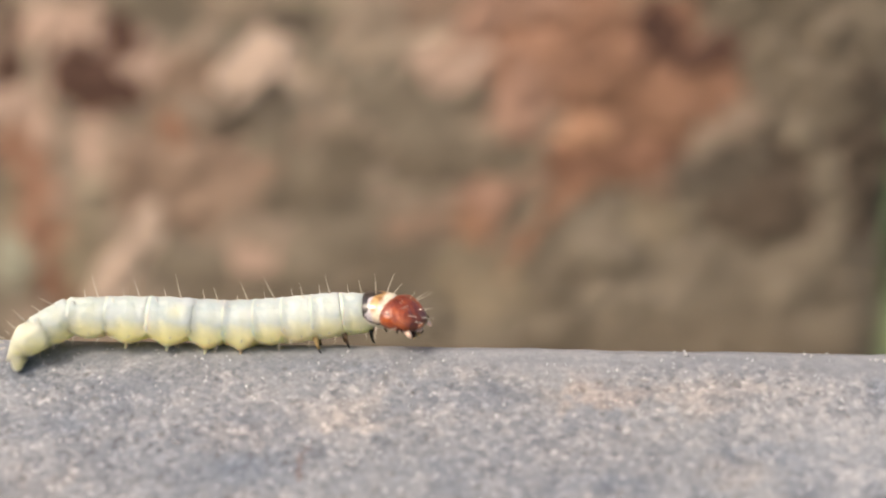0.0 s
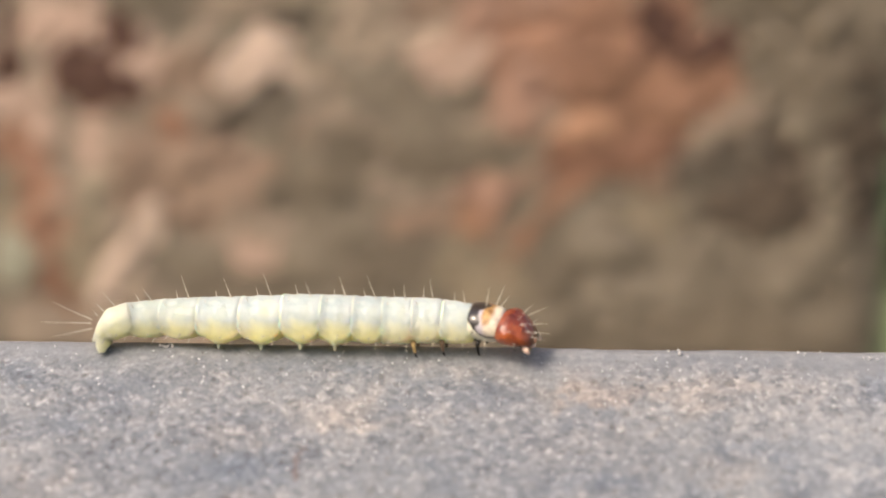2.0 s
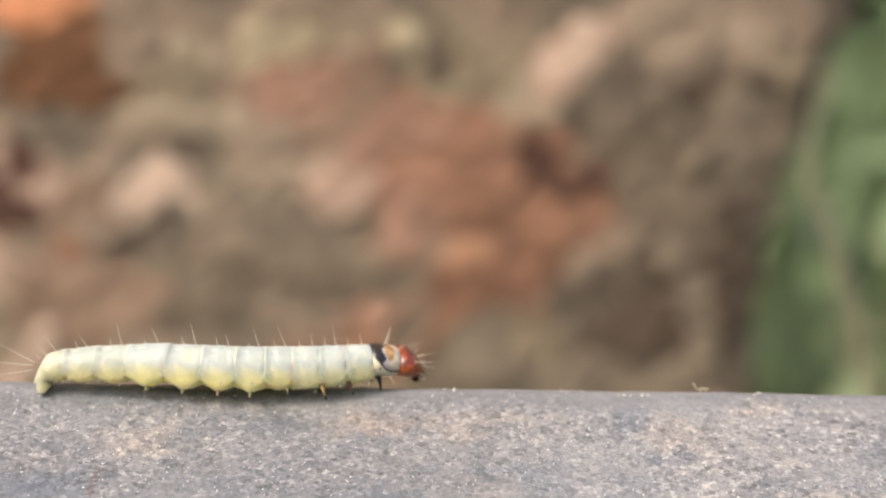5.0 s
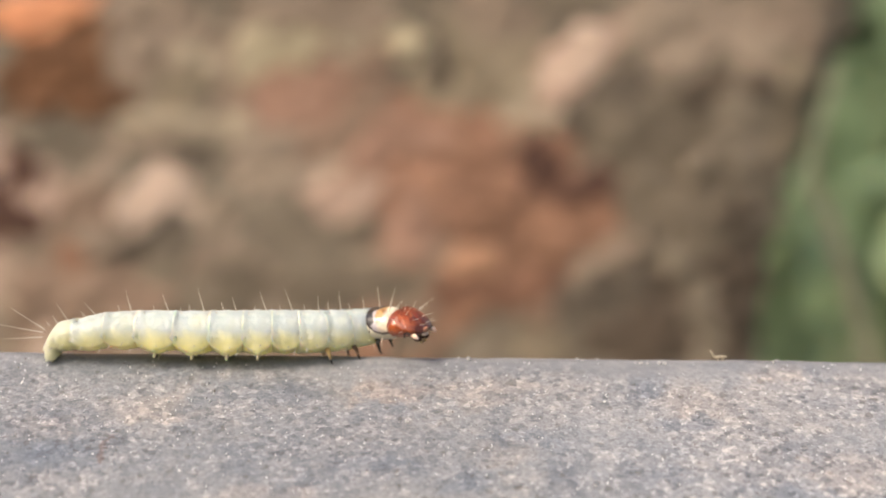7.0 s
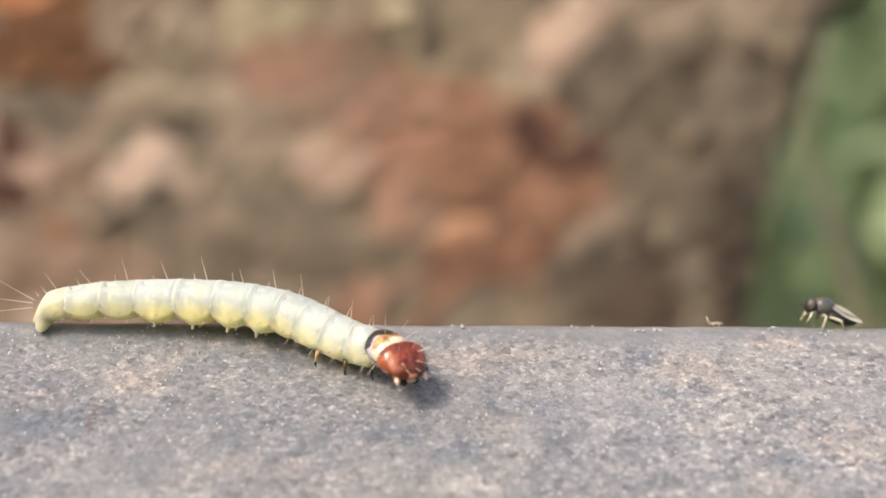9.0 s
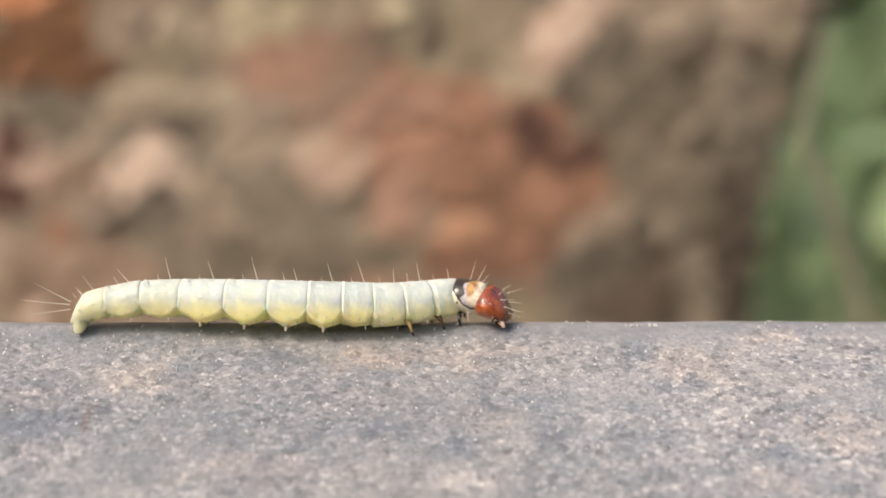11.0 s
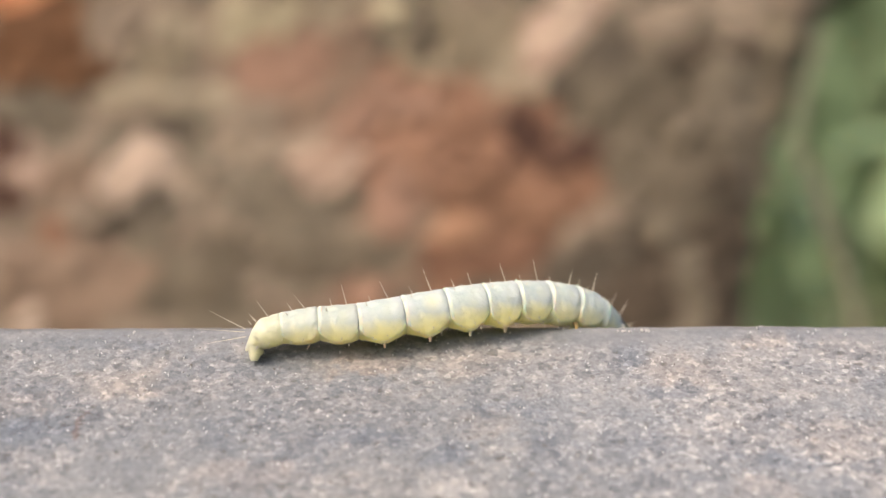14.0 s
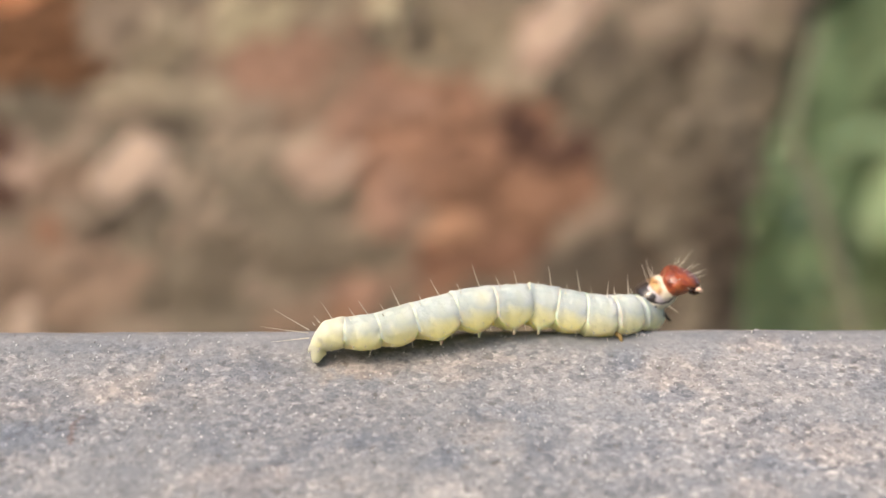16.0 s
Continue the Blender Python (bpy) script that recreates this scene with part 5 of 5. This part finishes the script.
    stance(12, [(-8.74, -1.82, -0.26), (-7.48, -1.56, 0.33), (-5.97, -1.56, 0.45), (-4.45, -1.58, 0.37), (-2.94, -1.55, 0.42), (-1.42, -1.47, 0.51), (0.08, -1.33, 0.62), (1.58, -1.17, 0.77), (3.09, -0.98, 0.87), (4.59, -0.75, 0.91), (6.03, -0.32, 1.09), (7.35, 0.41, 1.13)], (9.01, 1.07, 0.91), (0.68, 0.54, -0.49))
    stance(12.5, [(-6.36, -1.84, -0.28), (-5.10, -1.78, 0.09), (-3.68, -1.84, 0.21), (-2.26, -1.88, 0.23), (-0.84, -1.83, 0.29), (0.57, -1.71, 0.44), (1.97, -1.50, 0.61), (3.34, -1.20, 0.76), (4.69, -0.83, 0.96), (6.04, -0.44, 1.12), (7.41, -0.06, 1.13), (8.75, 0.41, 1.18)], (10.33, 0.08, 1.10), (0.95, 0.05, -0.19))
    stance(13, [(-5.61, -1.98, -0.38), (-4.28, -1.91, 0.06), (-2.80, -1.95, 0.23), (-1.32, -1.95, 0.31), (0.16, -1.86, 0.37), (1.62, -1.69, 0.45), (3.07, -1.45, 0.59), (4.51, -1.16, 0.72), (5.94, -0.81, 0.92), (7.34, -0.37, 1.06), (8.71, 0.19, 1.01), (9.93, 0.90, 0.58)], (10.69, 2.13, 0.19), (0.42, 0.79, -0.44))
    stance(13.5, [(-3.93, -2.11, -0.47), (-2.72, -1.84, 0.08), (-1.26, -1.77, 0.25), (0.20, -1.71, 0.28), (1.66, -1.57, 0.36), (3.10, -1.33, 0.50), (4.50, -0.97, 0.74), (5.88, -0.48, 0.88), (7.24, 0.05, 1.05), (8.66, 0.48, 1.07), (9.92, 0.60, 0.93), (10.98, 1.10, 0.70)], (12.08, 2.00, 0.66), (0.78, 0.44, -0.44))
    stance(14, [(-3.93, -2.14, -0.50), (-2.66, -1.87, 0.04), (-1.16, -1.77, 0.23), (0.35, -1.68, 0.28), (1.83, -1.50, 0.44), (3.31, -1.27, 0.65), (4.77, -0.99, 0.85), (6.24, -0.63, 0.98), (7.69, -0.22, 1.04), (9.12, 0.28, 0.93), (10.39, 0.86, 0.59), (11.36, 1.85, -0.12)], (12.00, 3.05, -0.95), (0.27, 0.84, -0.47))
    stance(14.5, [(-3.72, -2.02, -0.41), (-2.39, -1.83, 0.03), (-0.92, -1.74, 0.23), (0.55, -1.61, 0.34), (2.00, -1.39, 0.53), (3.44, -1.11, 0.72), (4.86, -0.77, 0.91), (6.29, -0.28, 0.91), (7.73, 0.07, 0.97), (9.19, 0.24, 0.86), (10.60, 0.65, 0.60), (11.80, 1.20, 0.46)], (13.37, 1.59, 0.42), (0.82, 0.47, -0.31))
    stance(15, [(-1.19, -1.95, -0.35), (0.07, -1.83, 0.02), (1.46, -1.74, 0.11), (2.83, -1.56, 0.31), (4.18, -1.27, 0.54), (5.51, -0.90, 0.77), (6.82, -0.50, 1.02), (8.16, -0.16, 1.19), (9.55, -0.04, 1.14), (10.92, 0.22, 0.70), (12.06, 0.72, 0.19), (12.83, 1.80, 0.05)], (14.01, 2.71, -0.12), (0.51, 0.73, -0.45))
    stance(15.5, [(-1.02, -2.07, -0.44), (0.25, -1.90, -0.03), (1.68, -1.78, 0.14), (3.09, -1.61, 0.31), (4.49, -1.37, 0.55), (5.87, -1.11, 0.82), (7.26, -0.85, 1.08), (8.68, -0.68, 1.04), (10.09, -0.55, 0.78), (11.43, -0.23, 0.46), (12.66, 0.40, 0.20), (13.60, 1.30, 0.12)], (14.42, 2.25, 1.02), (0.93, 0.31, 0.0))
    stance(16, [(-1.14, -1.95, -0.37), (0.14, -1.81, 0.02), (1.52, -1.67, 0.13), (2.87, -1.42, 0.41), (4.21, -1.12, 0.68), (5.54, -0.77, 0.94), (6.88, -0.46, 1.03), (8.26, -0.11, 1.04), (9.63, -0.17, 0.80), (11.00, -0.18, 0.61), (12.31, 0.16, 0.62), (13.32, 1.00, 0.62)], (14.44, 0.83, 2.08), (0.99, -0.11, 0.09))
    poses = []
    for (t0, s0, f0, w0), (t1, s1, f1, w1) in zip(STANCES, STANCES[1:]):
        steps = max(1, round((t1 - t0) / 0.17))
        for k in range(steps):
            q = k / steps
            poses.append((t0 + (t1 - t0) * q, [a.lerp(b, q) for a, b in zip(s0, s1)], f0.lerp(f1, q), w0.lerp(w1, q).normalized()))
    poses.append(STANCES[-1])
    base_rows, ring_rows = [], [[] for _ in rings_of_body]
    collar_rows, head_rows = [], []
    for t, spine, face, way in poses:
        mid, _ = along(spine, 0.5)
        base = Matrix.Translation(Vector((mid.x, mid.y, -0.1)) * MM)
        back = base.inverted()
        base_rows.append((t, base))
        done = 0.0
        for (kind, length, r0, r1), rows in zip(SEGMENTS, ring_rows):
            p, w = along(spine, (done + length / 2) / TOTAL)
            done += length
            if kind == "tail_segment":   # the anal shield stays level over its prolegs
                w = (w + Vector((0.9, 0, 0))).normalized()
                p = p + Vector((0.06, 0.08, 0.16))
            rows.append((t, back @ frame_of(p, w)))
        neck, w = along(spine, 1.0)
        joint = (face - neck).normalized()
        place = 0.65 * (neck + (face - neck) * 0.44) + 0.35 * (face - way * 1.0)
        collar_rows.append((t, back @ frame_of(place, (joint + 0.3 * w + 0.6 * way).normalized(), Vector((0, -0.2, 1)))))
        head_rows.append((t, back @ frame_of(face, way, Vector((0, -0.28, 1)))))
    walk(caterpillar, base_rows)
    for ob, rows in zip(rings_of_body, ring_rows):
        walk(ob, rows)
    walk(collar, collar_rows)
    walk(head, head_rows)
    walk(fly, [(t, pose(x * MM, y * MM, z * MM, 0, ry, rz)) for t, x, y, z, ry, rz in (
        (0, 34, 0.3, 0.0, 0, 0), (8.7, 34, 0.3, 0.0, 0, 0), (8.9, 24, 0.3, 0.3, 5, 0), (9.0, 19.85, 0.2, 0.10, 16, 0), (9.1, 16.6, 0.2, 0.22, 10, 0),
        (9.2, 16.75, 0.2, -0.02, 2, 0), (9.7, 16.7, 0.2, -0.02, 2, 0), (10.1, 19, 0.3, 1.5, 10, 20), (10.6, 45, 6, 22, 10, 40), (16, 300, 60, 400, 10, 40))])
    walk(straw, [(t, pose(x * MM, y * MM, z * MM, 0, ry, rz)) for t, x, y, z, ry, rz in (
        (0, 15.25, -0.1, 0.0, 0, 0), (9.05, 15.25, -0.1, 0.0, 0, 0), (9.2, 15.3, 0.0, 0.30, -75, 0), (9.7, 15.3, 0.0, 0.3, -75, 0),
        (10.1, 17.5, 0.1, 1.9, -60, 10), (10.6, 43.5, 5.8, 22.4, -60, 30), (16, 298, 59, 400.4, -60, 30))])


motions()
